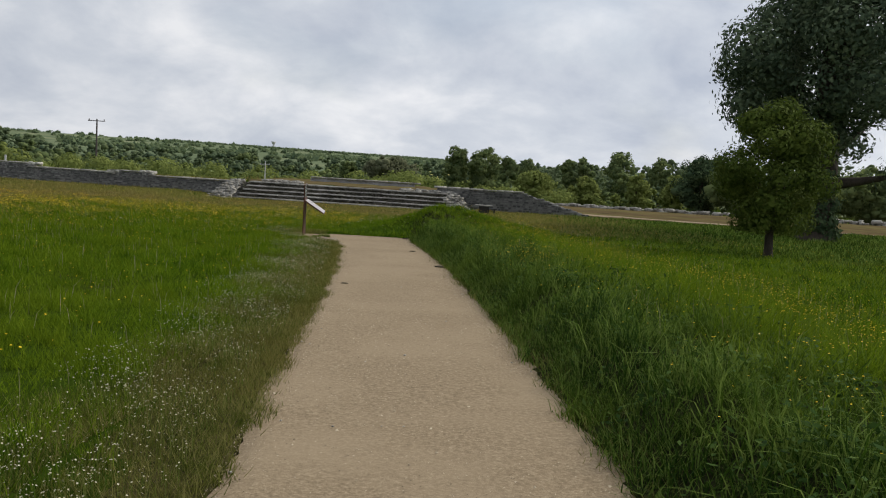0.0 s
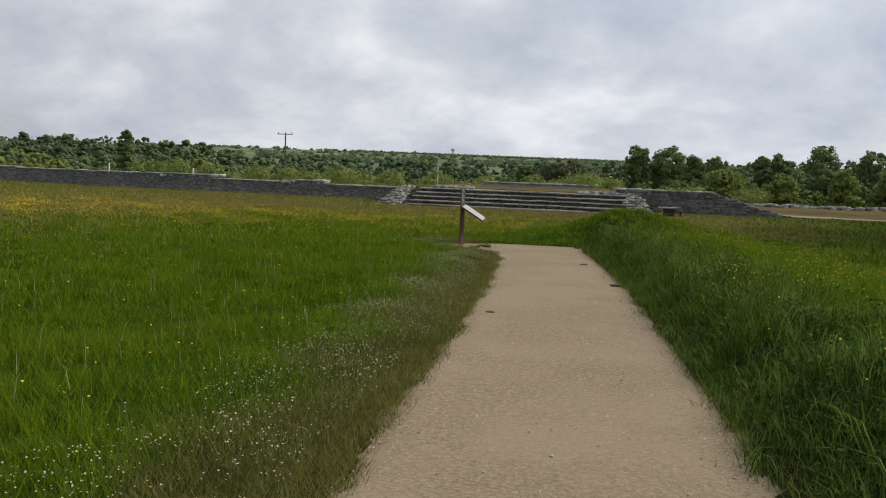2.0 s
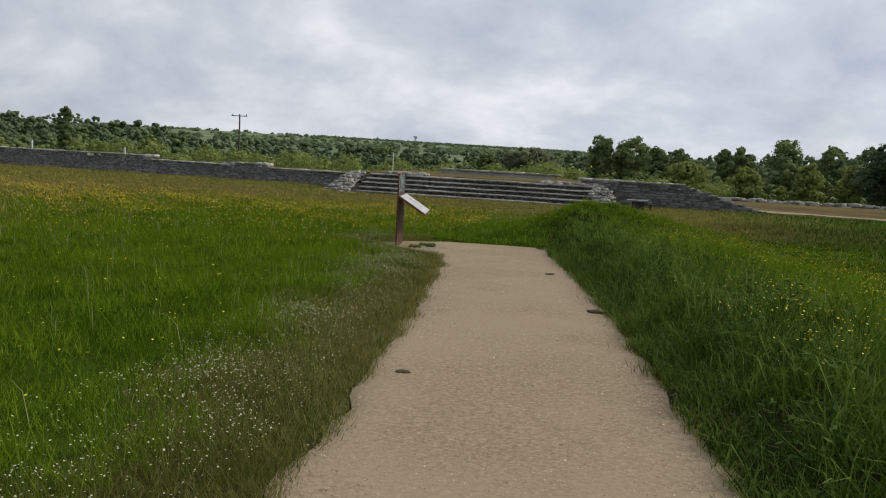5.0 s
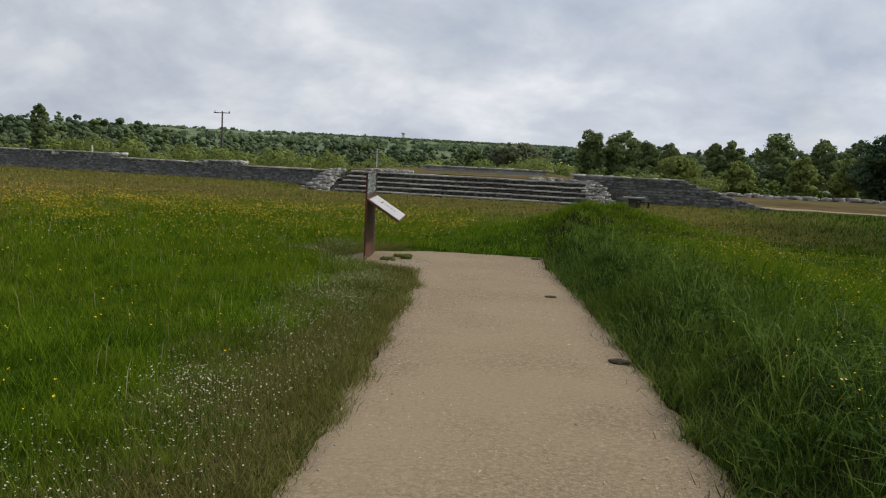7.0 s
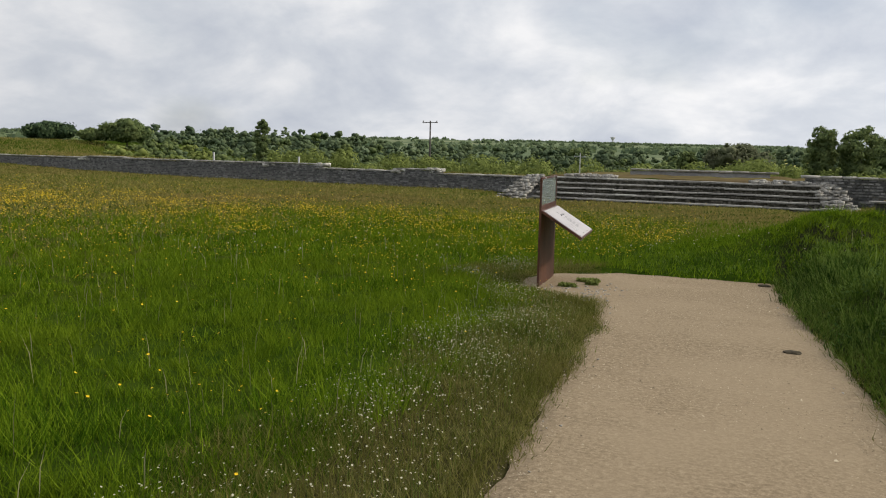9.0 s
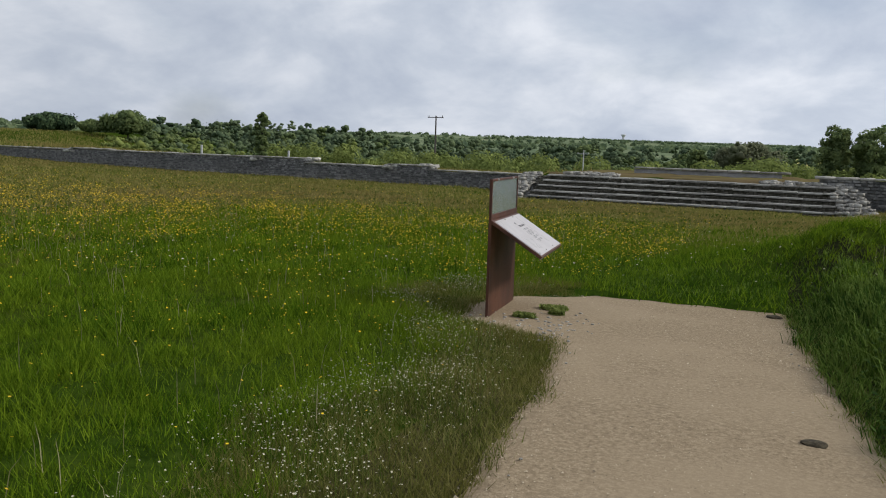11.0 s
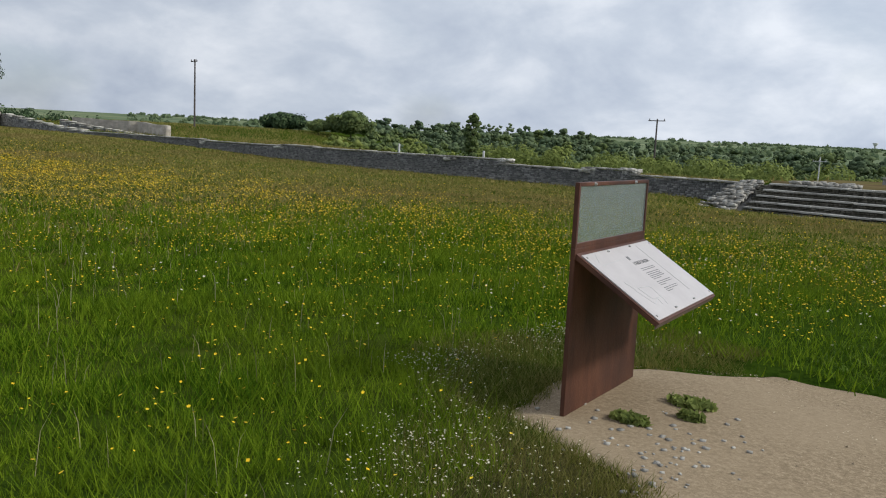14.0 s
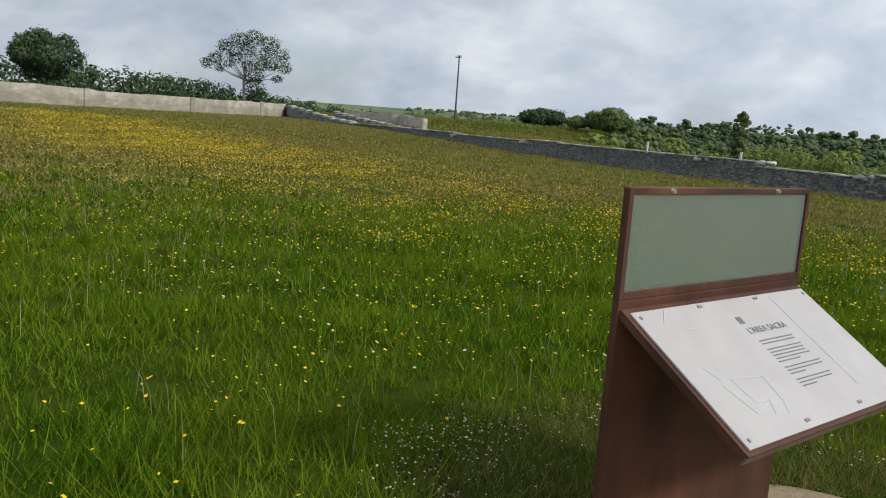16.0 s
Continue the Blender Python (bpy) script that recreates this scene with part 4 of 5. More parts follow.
# single trees that stand out along the edge of the valley: bearing, distance, rise, radius, leaves, material, shape, bottom, label
SINGLE = [
    (-1.1, 122, 1.98, 2.5, 4200, "leaf_mid", "tall", 0.1, "tall dark tree with a rounded crown"),
    (-3.3, 122, 1.98, 3.0, 4800, "leaf_mid", "tall", 0.08, "dark tree with ivy and small gaps in its crown"),
    (-4.8, 150, 1.35, 2.6, 3600, "leaf_mid", "round", 0.15, "rounded mid-green tree at the wood's edge"),
    (-6.3, 155, 1.28, 2.2, 3600, "leaf_mid", "round", 0.15, "round-topped dark green tree at the wood's edge"),
    (-7.0, 128, 0.55, 3.9, 5200, "leaf_light", "round", 0.02, "broad pale green rounded tree"),
    (-9.2, 160, 1.4, 2.2, 3600, "leaf_mid", "round", 0.2, "rounded green tree at the wood's edge"),
    (-10.4, 160, 1.6, 2.2, 3600, "leaf_mid", "tall", 0.1, "upright rounded green tree in the wood's edge"),
    (-10.6, 124, 0.35, 2.8, 4400, "leaf_light", "round", 0.02, "low pale yellow-green bushy tree"),
    (-13.0, 135, 2.25, 3.8, 5000, "leaf_mid", "tall", 0.05, "large dark tree with an airy crown"),
    (-14.3, 118, 0.75, 2.0, 3200, "leaf_light", "tall", 0.05, "slender pale green tree at the wood's edge"),
    (-15.6, 160, 1.85, 3.0, 4800, "leaf_mid", "round", 0.1, "rounded dark green tree among paler ones"),
    (-17.0, 118, 0.8, 2.4, 3600, "leaf_light", "round", 0.05, "pale green bush at the meadow's edge"),
    (-18.8, 110, 2.4, 4.2, 7000, "leaf_dark", "round", 0.05, "dense dark green tree beside the meadow"),
    (-21.5, 105, 2.2, 4.5, 6000, "leaf_mid", "round", 0.05, "dense green tree behind the dry field"),
    (-25.5, 100, 1.6, 4.5, 6000, "leaf_light", "round", 0.02, "sunlit yellow-green tree behind the dry field"),
    (-29.5, 105, 2.2, 5.0, 6000, "leaf_mid", "round", 0.05, "dense green tree behind the dry field"),
    (34.2, 118, 1.75, 1.15, 4000, "leaf_mid", "tall", 0.05, "tall narrow ivy-covered tree"),
    (47.4, 165, 1.3, 4.4, 6800, "leaf_dark", "round", 0.05, "large dark rounded tree"),
    (45.1, 160, 0.95, 2.3, 3600, "leaf_mid", "round", 0.15, "small rounded tree beside a larger one"),
    (43.0, 160, 1.65, 4.8, 6800, "leaf_mid", "round", 0.15, "broad tree with an airy crown"),
    (3.6, 150, 0.95, 5.6, 6000, "leaf_grey", "round", 0.1, "thin grey-green tree half in leaf"),
    (6.6, 160, 0.3, 1.9, 3000, "leaf_mid", "tall", 0.05, "small dark green bush tree"),
]
for k, (az, d, el, r, nl, mt, sh, bt, lb) in enumerate(SINGLE):
    x, y = polar(az, d)
    tree(x, y, rise_to(el, d), r, nl, 0.27 * d / 150, mt, lb, 400 + 7 * k, bt, sh, 46, limbs=5, lumps=190)

# airy tree and round bush behind the cream wall
airy = [(-4.2, -3, 6.0, 1.3), (-5.2, -4, 5.2, 1.1), (-2.8, -2, 7.6, 1.5), (-1, -0.5, 8.6, 1.6), (1.2, 1, 9.0, 1.6), (3.4, 2.5, 8.2, 1.6), (4.6, 3.6, 6.6, 1.4), (5.2, 4, 5.0, 1.2), (2.2, 1.5, 5.4, 1.5), (1.4, 1, 3.6, 1.6), (1.8, 1, 2.0, 1.5), (2.8, 2, 6.8, 1.2), (-3.6, -2.6, 4.6, 0.9), (4.2, 3.4, 3.4, 0.9), (-1.6, -1, 6.2, 1.3), (0.4, 0.3, 7.2, 1.5), (0.2, 0.2, 5.2, 1.0), (-2.4, -1.6, 5.2, 0.9), (3.6, 2.6, 5.2, 1.2)]
tree(-120, 60, 11.7, 6, 8000, 0.135, "leaf_dark", "airy tree with pale slender trunks and open crown", 901, 0.3, blobs=airy, trunk=0.22, limbs=14, bark="bark_pale", name="airy_tree", at_z=2.0)
bush = crown_blobs(0.4, 5.4, 4.1, 26, 55, "round")
tree(-90, 30.6, 7.1, 3.3, 16000, 0.16, "leaf_dark", "dark rounded bushy tree behind the cream wall", 905, 0.1, blobs=bush, limbs=8, trunk=0.2, name="bushy_tree", at_z=1.9)


def hedge():
    """Dark thicket behind the cream wall."""
    rs = np.random.default_rng(15)
    B = []
    for k in range(90):
        f = k / 89
        p = np.array([-142.0, 92.0]) * (1 - f) + np.array([-92.0, 8.0]) * f + rs.uniform(-2.5, 2.5, 2)
        el = np.interp(f, [0, 0.2, 0.38, 0.6, 1], [0.4, 0.75, 1.6, 2.1, 2.15])
        d = math.hypot(p[0] + 1.5, p[1] - 19)
        z = 1.0 + d * math.tan(radians(el)) - rs.uniform(0.2, 0.8)
        B += [(p[0], p[1], z - 0.9, rs.uniform(1.0, 1.6)), (p[0] + 1, p[1] - 1, z - 2.2, 1.8), (p[0] + 1, p[1] - 1, z - 3.8, 1.8)]
    tagged(new("thicket", mesh_np("thicket", *leaves(B, 27000, 0.27, 16), "leaf_dark")), "dense dark green thicket behind the cream wall", "bushes", "", "stuff")


hedge()


def woods():
    """The wooded valley side beyond the walls: crown after crown along the bearing, each row higher."""
    rs = np.random.default_rng(21)
    az_t = [-36, -25, -21, -18, -15.4, -14.4, -12, -10.3, -9, -7.4, -6.3, -4.6, -2, 0.2, 4.2, 5.2, 9, 11.5, 12.7, 15, 18, 21, 24, 26, 27.8, 28.8, 32, 37, 40, 41.5, 43.4, 45, 46, 47.4, 49.3, 50.2, 54, 66]
    el_t = [2.0, 1.8, 1.9, 2.0, 1.6, 1.2, 1.2, 1.3, 1.1, 0.9, 1.1, 1.1, 0.8, 0.7, 0.6, 0.5, 0.35, 0.35, 0.66, 0.66, 0.52, 0.42, 0.45, 0.52, 0.6, 1.12, 1.2, 1.22, 1.1, 1.25, 1.3, 0.7, 0.1, 0.8, 0.2, -0.1, 0.1, 0.15]
    kinds = {"leaf_woods": [], "leaf_mid": [], "leaf_light": []}
    rows = ((128, -1.75), (145, -1.35), (170, -1.0), (200, -0.62), (240, -0.26), (290, 0.06))
    for row, (d0, drop) in enumerate(rows):
        az = -36.0
        while az < 66:
            d = d0 * rs.uniform(0.94, 1.06)
            full = float(np.interp(az, az_t, el_t))
            el = full + drop * (1 if full > 0.3 else 0.6) + rs.uniform(-0.2, 0.14)
            r = d * rs.uniform(0.008, 0.0165)
            x, y = polar(az, d)
            z = rise_to(el, d)
            zb = float(base_land(x, y))
            if z - zb > 1.0:
                # farther rows take more of the paled leaves, painting haze by distance
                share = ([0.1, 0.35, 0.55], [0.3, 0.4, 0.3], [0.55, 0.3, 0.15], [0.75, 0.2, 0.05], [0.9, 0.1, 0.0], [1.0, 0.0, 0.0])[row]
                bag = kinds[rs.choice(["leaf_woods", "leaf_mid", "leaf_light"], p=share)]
                tall = min(z - zb, rs.uniform(2.2, 3.2) * r)
                for k in range(9):
                    f, a = (k + 0.5) / 9, 2.4 * k + rs.uniform(-0.5, 0.5)
                    wide = math.sqrt(max(0.0, 1 - (1.25 * f - 0.25) ** 2)) if f > 0.2 else 0.9
                    s = r * rs.uniform(0.36, 0.56)
                    bag.append((x + math.cos(a) * wide * r * 0.6, y + math.sin(a) * wide * r * 0.6, z - s * 0.8 - (1 - f) * max(0.2, tall - s), s))
            az += math.degrees(r / d) * rs.uniform(0.9, 1.7)
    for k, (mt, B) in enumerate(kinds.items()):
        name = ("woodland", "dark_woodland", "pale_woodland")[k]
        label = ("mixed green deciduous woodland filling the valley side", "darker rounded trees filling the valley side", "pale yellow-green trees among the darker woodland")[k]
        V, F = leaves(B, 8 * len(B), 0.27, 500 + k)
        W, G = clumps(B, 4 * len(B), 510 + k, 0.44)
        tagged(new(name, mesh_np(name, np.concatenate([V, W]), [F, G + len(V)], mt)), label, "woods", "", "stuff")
    # scrub in front of the woods
    B = []
    for k in range(70):
        az, d = rs.uniform(-12, 34), rs.uniform(108, 140)
        x, y = polar(az, d)
        r = rs.uniform(0.9, 2.4)
        B.append((x, y, float(base_land(x, y)) + r * 0.7, r))
    tagged(new("scrub", mesh_np("scrub", *leaves(B, 20000, 0.26, 530), "leaf_light")), "pale green scrub at the edge of the woods", "bushes", "", "stuff")
    B = []
    for k in range(1800):
        az, d = rs.uniform(-10, 60), rs.uniform(1000, 3800)
        if rs.uniform() < 0.5:
            az, d = rs.choice([15, 9, 30, 3]) + rs.uniform(-3, 3), rs.uniform(3500, 3750)
        x, y = polar(az, d)
        B.append((x, y, float(base_land(x, y)) + 2, rs.uniform(5, 9)))
    tagged(new("far_woods", mesh_np("far_woods", *leaves(B, 28000, 7, 540, 0.6), "leaf_woods")), "distant woods and hedges on the far hills", "woods", "", "stuff")


woods()


def yellow_field(x0, x1, y0, y1):
    xs, ys = np.linspace(x0, x1, 9), np.linspace(y0, y1, 9)
    X, Y = np.meshgrid(xs, ys)
    V = np.stack([X + (Y - y0) * 0.02, Y, base_land(X, Y) + 0.4], -1).reshape(-1, 3)
    i = np.arange(81).reshape(9, 9)
    F = np.stack([i[:-1, :-1], i[:-1, 1:], i[1:, 1:], i[1:, :-1]], -1).reshape(-1, 4)
    structure("field", mesh_np("field", V, F, "rape", True), "distant pale yellow crop field", "field")


yellow_field(-22, 10, 470, 720)
yellow_field(-78, -62, 500, 700)


# ---------------------------------------------------------------- grass and flowers
def blades(x, y, h, w, lean, mat, name, label, fine=True, z=None):
    """Bent blades of grass rooted in the ground: two faces each, or one where they stand far off."""
    n = len(x)
    z = land(x, y) - 0.012 if z is None else z
    a, b = rng.uniform(0, 2 * np.pi, n), rng.uniform(0, 2 * np.pi, n)
    p = np.stack([x, y, z], -1)
    s = np.stack([np.cos(a), np.sin(a), np.zeros(n)], -1) * (w / 2)[:, None]
    d = np.stack([np.cos(b), np.sin(b), np.zeros(n)], -1) * (h * lean)[:, None]
    upv = np.zeros((n, 3))
    upv[:, 2] = h
    if fine:
        V = np.stack([p - s, p + s, p + s * 0.8 + upv * 0.6 + d * 0.3, p - s * 0.8 + upv * 0.6 + d * 0.3, p + upv * (1 - 0.25 * lean)[:, None] + d], 1).reshape(-1, 3)
        i = np.arange(n)[:, None] * 5
        F = [i + np.array([[0, 1, 2, 3]]), i + np.array([[3, 2, 4]])]
    else:
        V = np.stack([p - s, p + s, p + upv + d], 1).reshape(-1, 3)
        F = np.arange(3 * n).reshape(-1, 3)
    return tagged(new(name, mesh_np(name, V, F, mat)), label, "grass", "", "stuff")


def scatter(n, x0, x1, y0, y1):
    return rng.uniform(x0, x1, n), rng.uniform(y0, y1, n)


def clumpy(x, y, f=1.0):
    """Patchiness between 0 and 1."""
    v = np.sin(x * 2.3 * f + 1.3 * np.sin(y * 1.7 * f)) * np.sin(y * 2.9 * f + 1.1 * np.sin(x * 1.9 * f)) + 0.5 * np.sin(x * 5.3 * f + y * 4.1 * f)
    return np.clip(0.5 + v / 3, 0, 1)


def eye_gap(x, y):
    """Distance from the walked line."""
    yy = np.clip(y, 0, 20)
    return np.hypot(x - np.interp(yy, [0, 20], [-0.1, -1.8]), y - yy)


def keep(x, y, want):
    k = rng.uniform(0, 1, len(x)) < want
    return x[k], y[k]


def tufts(n, x0, x1, y0, y1, want, per, spread):
    """Places of blades gathered in tufts; want: the share of tufts kept, by place."""
    x, y = scatter(n, x0, x1, y0, y1)
    x, y = keep(x, y, want(x, y))
    x, y = np.repeat(x, per), np.repeat(y, per)
    return x + spread * rng.standard_normal(len(x)), y + spread * rng.standard_normal(len(y))


def fade(v, a, b):
    """From 0 at a to 1 at b."""
    return smooth((v - a) / (b - a))


def meadow_grass():
    # lush grass on the open side of the path
    def want(x, y):
        d = left_edge(y) - x
        near = np.clip(5.0 / eye_gap(x, y), 0, 1)
        return (d > 0.35 + 0.6 * clumpy(x, y, 0.6) + 0.3 * rng.random(len(x))) * near * (0.62 + 0.38 * clumpy(x, y)) * fade(x, -22, -11) * fade(-y, -36, -27)

    per = 24
    x, y = tufts(80000, -22, -1.4, -4, 36, want, per, 0.06)
    n = len(x)
    e = eye_gap(x, y)
    tuft = np.repeat(rng.uniform(0.35, 1.6, n // per), per)
    blades(x, y, (0.06 + 0.085 * clumpy(x, y, 0.7)) * tuft * rng.uniform(0.5, 1.3, n), (0.0055 + 0.0009 * e) * rng.uniform(0.7, 1.3, n), rng.uniform(0.15, 1.0, n), "grass_lush", "lush_grass", "lush bright green meadow grass beside the path", False)
    # dry low verge
    x, y = scatter(760000, -6.2, -0.6, -4, 25.2)
    d = np.where(y < 24.4, left_edge(y), -3.6) - x
    x, y = keep(x, y, (d > -0.04 + 0.05 * rng.standard_normal(len(x)) - 0.2 * (clumpy(x, y, 1.4) - 0.5)) * (d < 0.55 + 0.85 * clumpy(x, y, 0.6) + 0.4 * rng.random(len(x))))
    n = len(x)
    blades(x, y, 0.062 * rng.uniform(0.4, 1.6, n), 0.0055 * rng.uniform(0.7, 1.4, n), rng.uniform(0.2, 1.1, n), "grass_verge", "verge_grass", "low dry olive-brown verge grass along the path", False)

    # tall bank grass on the other side
    def want(x, y):
        d = x - np.where(y < 24.9, right_edge(y), -9)
        return (d > -0.05 - 0.16 * (clumpy(x, y, 1.5) - 0.5)) * np.clip(5.5 / eye_gap(x, y), 0, 1) * np.where(d < 0.3, 1.0, 0.5 + 0.5 * clumpy(x, y, 1.1)) * fade(-x, -15, -8) * fade(-y, -37, -31)

    x, y = tufts(84000, -3.2, 15, -4, 37, want, 10, 0.045)
    n = len(x)
    d = np.clip(x - right_edge(y), 0, 12)
    e = eye_gap(x, y)
    tuft = np.repeat(rng.uniform(0.35, 1.7, n // 10), 10)
    tall = (0.11 + 0.14 * smooth(d / 0.5) * (0.5 + 0.5 * clumpy(x, y, 1.1))) * (1 - 0.5 * smooth((d - 2.2) / 3)) * np.where(y > 24.7, 0.5, 1)
    high, wide, lean = tall * tuft * rng.uniform(0.55, 1.3, n), (0.0065 + 0.0011 * e) * rng.uniform(0.7, 1.3, n), rng.uniform(0.2, 1.5, n)
    # lighter species on the bank top; past y 26 it paints the mound's sunlit look
    crest = (d > 0.8 + 1.5 * rng.random(n)) | (y > 26 + 1.5 * rng.random(n))
    for sel, mt, name, label in ((~crest, "grass_bank", "bank_grass", "tall dark green grass on the bank beside the path"), (crest, "grass_lush", "bank_top_grass", "lighter yellow-green grass on top of the bank")):
        blades(x[sel], y[sel], high[sel], wide[sel], lean[sel], mt, name, label, mt == "grass_bank")
    # short thick grass on the bank's foot
    x, y = tufts(17000, -1.2, 3.2, -1, 24.6, lambda x, y: (x - right_edge(y) > -0.04) * (x - right_edge(y) < 1.9) * (0.35 + 0.65 * clumpy(x, y, 1.4)), 10, 0.035)
    n = len(x)
    tuft = np.repeat(rng.uniform(0.4, 1.5, n // 10), 10)
    blades(x, y, 0.15 * tuft * rng.uniform(0.5, 1.3, n), 0.0075 * rng.uniform(0.7, 1.4, n), rng.uniform(0.3, 1.4, n), "grass_bank", "bank_foot_grass", "short thick tufted grass at the foot of the bank", False)
    # grass beyond the end of the path
    x, y = scatter(190000, -20, 4, 24.5, 40)
    x, y = keep(x, y, np.where(y < 25.2, 1.0, 0.3 + 0.7 * clumpy(x, y)) * (y > 24.6 + 0.06 * rng.standard_normal(len(x))) * fade(-y, -40, -33) * fade(x, -20, -13))
    n = len(x)
    blades(x, y, 0.11 * rng.uniform(0.5, 1.4, n), 0.014 * rng.uniform(0.7, 1.4, n), rng.uniform(0.2, 1.0, n), "grass_lush", "end_grass", "short green grass beyond the end of the path", False)
    # open meadow
    x, y = scatter(740000, -105, 16, -2, 62)
    out = np.maximum(fade(-x, 9, 17), fade(y, 29, 35)) * fade(-x, -14, -7)
    x, y = keep(x, y, out * (y < wall_y(x) - 0.3) * ((y < 51.2) | (x < -14.5) | (x > 1)) * np.clip(26 / eye_gap(x, y), 0, 1))
    n = len(x)
    e = eye_gap(x, y)
    blades(x, y, 0.11 * rng.uniform(0.4, 1.5, n), (0.014 + 0.0012 * e) * rng.uniform(0.7, 1.3, n), rng.uniform(0.3, 1.3, n), "grass_far", "meadow_grass", "olive-green open meadow grass going to seed", False)
    # greener meadow round the oak
    x, y = scatter(120000, 5, 55, -2, 56)
    x, y = keep(x, y, fade(x, 5, 10) * (y < wall_y(x) - 0.3) * np.clip(26 / eye_gap(x, y), 0, 1))
    n = len(x)
    e = eye_gap(x, y)
    blades(x, y, 0.15 * rng.uniform(0.5, 1.5, n), (0.02 + 0.0014 * e) * rng.uniform(0.7, 1.3, n), rng.uniform(0.2, 1.0, n), "grass_bank", "oak_meadow_grass", "deep green meadow grass round the oak", False)
    # rough slope behind the long wall
    x, y = scatter(60000, -150, -14, 57, 125)
    x, y = keep(x, y, (y > wall_y(x) + 1.5) * np.clip(90 / np.hypot(x, y), 0, 1))
    n = len(x)
    blades(x, y, 0.22 * rng.uniform(0.4, 1.5, n), 0.09 * rng.uniform(0.7, 1.3, n), rng.uniform(0.2, 1.0, n), "grass_far", "slope_grass", "rough olive grass on the slope behind the wall", False)
    # seed stalks
    x, y = scatter(4500, -22, 7, 2, 34)
    d = np.where(x < -2, left_edge(y) - x, x - right_edge(y))
    x, y = keep(x, y, (d > 0.9) * ((y < 20.5) | (y > 25.2) | (x < -5) | (x > 1.5)))
    n = len(x)
    blades(x, y, 0.27 * rng.uniform(0.7, 1.4, n), 0.005 * rng.uniform(0.8, 1.3, n), rng.uniform(0.05, 0.4, n), "seed", "seed_stalks", "pale grass stalks going to seed", True)


meadow_grass()


def flowers(x, y, h, r, mat, name, label, petals=5):
    """Small cups on thin stems."""
    n = len(x)
    z = land(x, y)
    c = np.stack([x, y, z + h], -1)
    tilt = rng.uniform(-0.5, 0.5, (n, 2))
    ring = []
    for k in range(petals):
        a = 2 * math.pi * k / petals
        dx, dy = math.cos(a) * r, math.sin(a) * r
        ring.append(c + np.stack([dx, dy, 0.35 * r + dx * tilt[:, 0] + dy * tilt[:, 1]], -1))
    s0 = np.stack([x - 0.0015, y, z], -1)
    s1 = np.stack([x + 0.0015, y, z], -1)
    V = np.stack([c] + ring + [s0, s1], 1).reshape(-1, 3)
    m = petals + 3
    i = np.arange(n)[:, None] * m
    heads = np.concatenate([i + np.array([[0, 1 + k, 1 + (k + 1) % petals]]) for k in range(petals)])
    stems = i + np.array([[petals + 1, petals + 2, 0]])
    me = mesh_np(name, V, np.concatenate([heads, stems]), mat)
    me.materials.append(M["grass_bank"])
    idx = np.zeros(len(heads) + len(stems), np.int32)
    idx[len(heads):] = 1
    me.polygons.foreach_set("material_index", idx)
    return tagged(new(name, me), label, "flowers", "", "stuff")


def all_flowers():
    # white daisies of the verge
    x, y = scatter(110000, -5.2, -1.0, 0.5, 24.4)
    d = left_edge(y) - x
    x, y = keep(x, y, (d > 0.15) * (d < 1.5) * np.clip(1.3 - abs(d - 0.75) * 1.5, 0, 1) * (0.12 + clumpy(x, y, 0.8) ** 2))
    flowers(x, y, rng.uniform(0.07, 0.14, len(x)), 0.0052 * rng.uniform(0.5, 1.2, len(x)), "white_petal", "daisies", "small white daisies in the dry verge", 6)
    x, y = scatter(2500, -14, 6, 22, 38)
    x, y = keep(x, y, ((x < left_edge(np.minimum(y, 24.4)) - 0.5) | (y > 24.9)) * clumpy(x, y, 0.5))
    flowers(x, y, rng.uniform(0.1, 0.18, len(x)), 0.013 * rng.uniform(0.6, 1.2, len(x)), "white_petal", "clover_flowers", "scattered small white meadow flowers", 5)
    # buttercups: thick bands in the open meadow, scattered near the path
    x, y = scatter(215000, -60, -3, 12, 46)
    band = 2.6 * np.exp(-(((y - 29.5 - 0.03 * x) / 5.5) ** 2)) * (0.12 + clumpy(x, y, 0.45) ** 2.5) * np.clip(30 / eye_gap(x, y), 0, 1)
    x, y = keep(x, y, np.clip(band * 0.75 + 0.02, 0, 1) * ((y > 25.0) | (x < left_edge(np.minimum(y, 24.4)) - 0.5)))
    e = eye_gap(x, y)
    flowers(x, y, rng.uniform(0.13, 0.25, len(x)), (0.009 + 0.00042 * e) * rng.uniform(0.5, 1.2, len(x)), "yellow", "buttercups", "yellow buttercups spread through the meadow", 4)
    x, y = scatter(16000, -16, -3, 4, 30)
    x, y = keep(x, y, (left_edge(y) - x > 1.2) * (0.05 + 0.3 * clumpy(x, y, 0.45) ** 3))
    flowers(x, y, rng.uniform(0.14, 0.27, len(x)), 0.0095 * rng.uniform(0.6, 1.2, len(x)), "yellow", "meadow_buttercups", "scattered yellow buttercups in lush grass")
    x, y = scatter(110000, 0.4, 16, 2, 34)
    d = x - right_edge(y)
    x, y = keep(x, y, (d > 0.4) * (0.03 + 1.1 * np.exp(-(((d - 3.6) / 1.9) ** 2)) * clumpy(x, y, 0.5) ** 2 + 0.6 * np.exp(-(((x - 1.3) / 0.5) ** 2) - (((y - 13) / 1.1) ** 2))))
    flowers(x, y, rng.uniform(0.2, 0.36, len(x)), 0.0068 * rng.uniform(0.6, 1.3, len(x)), "yellow", "bank_buttercups", "yellow buttercups on the grassy bank")


all_flowers()


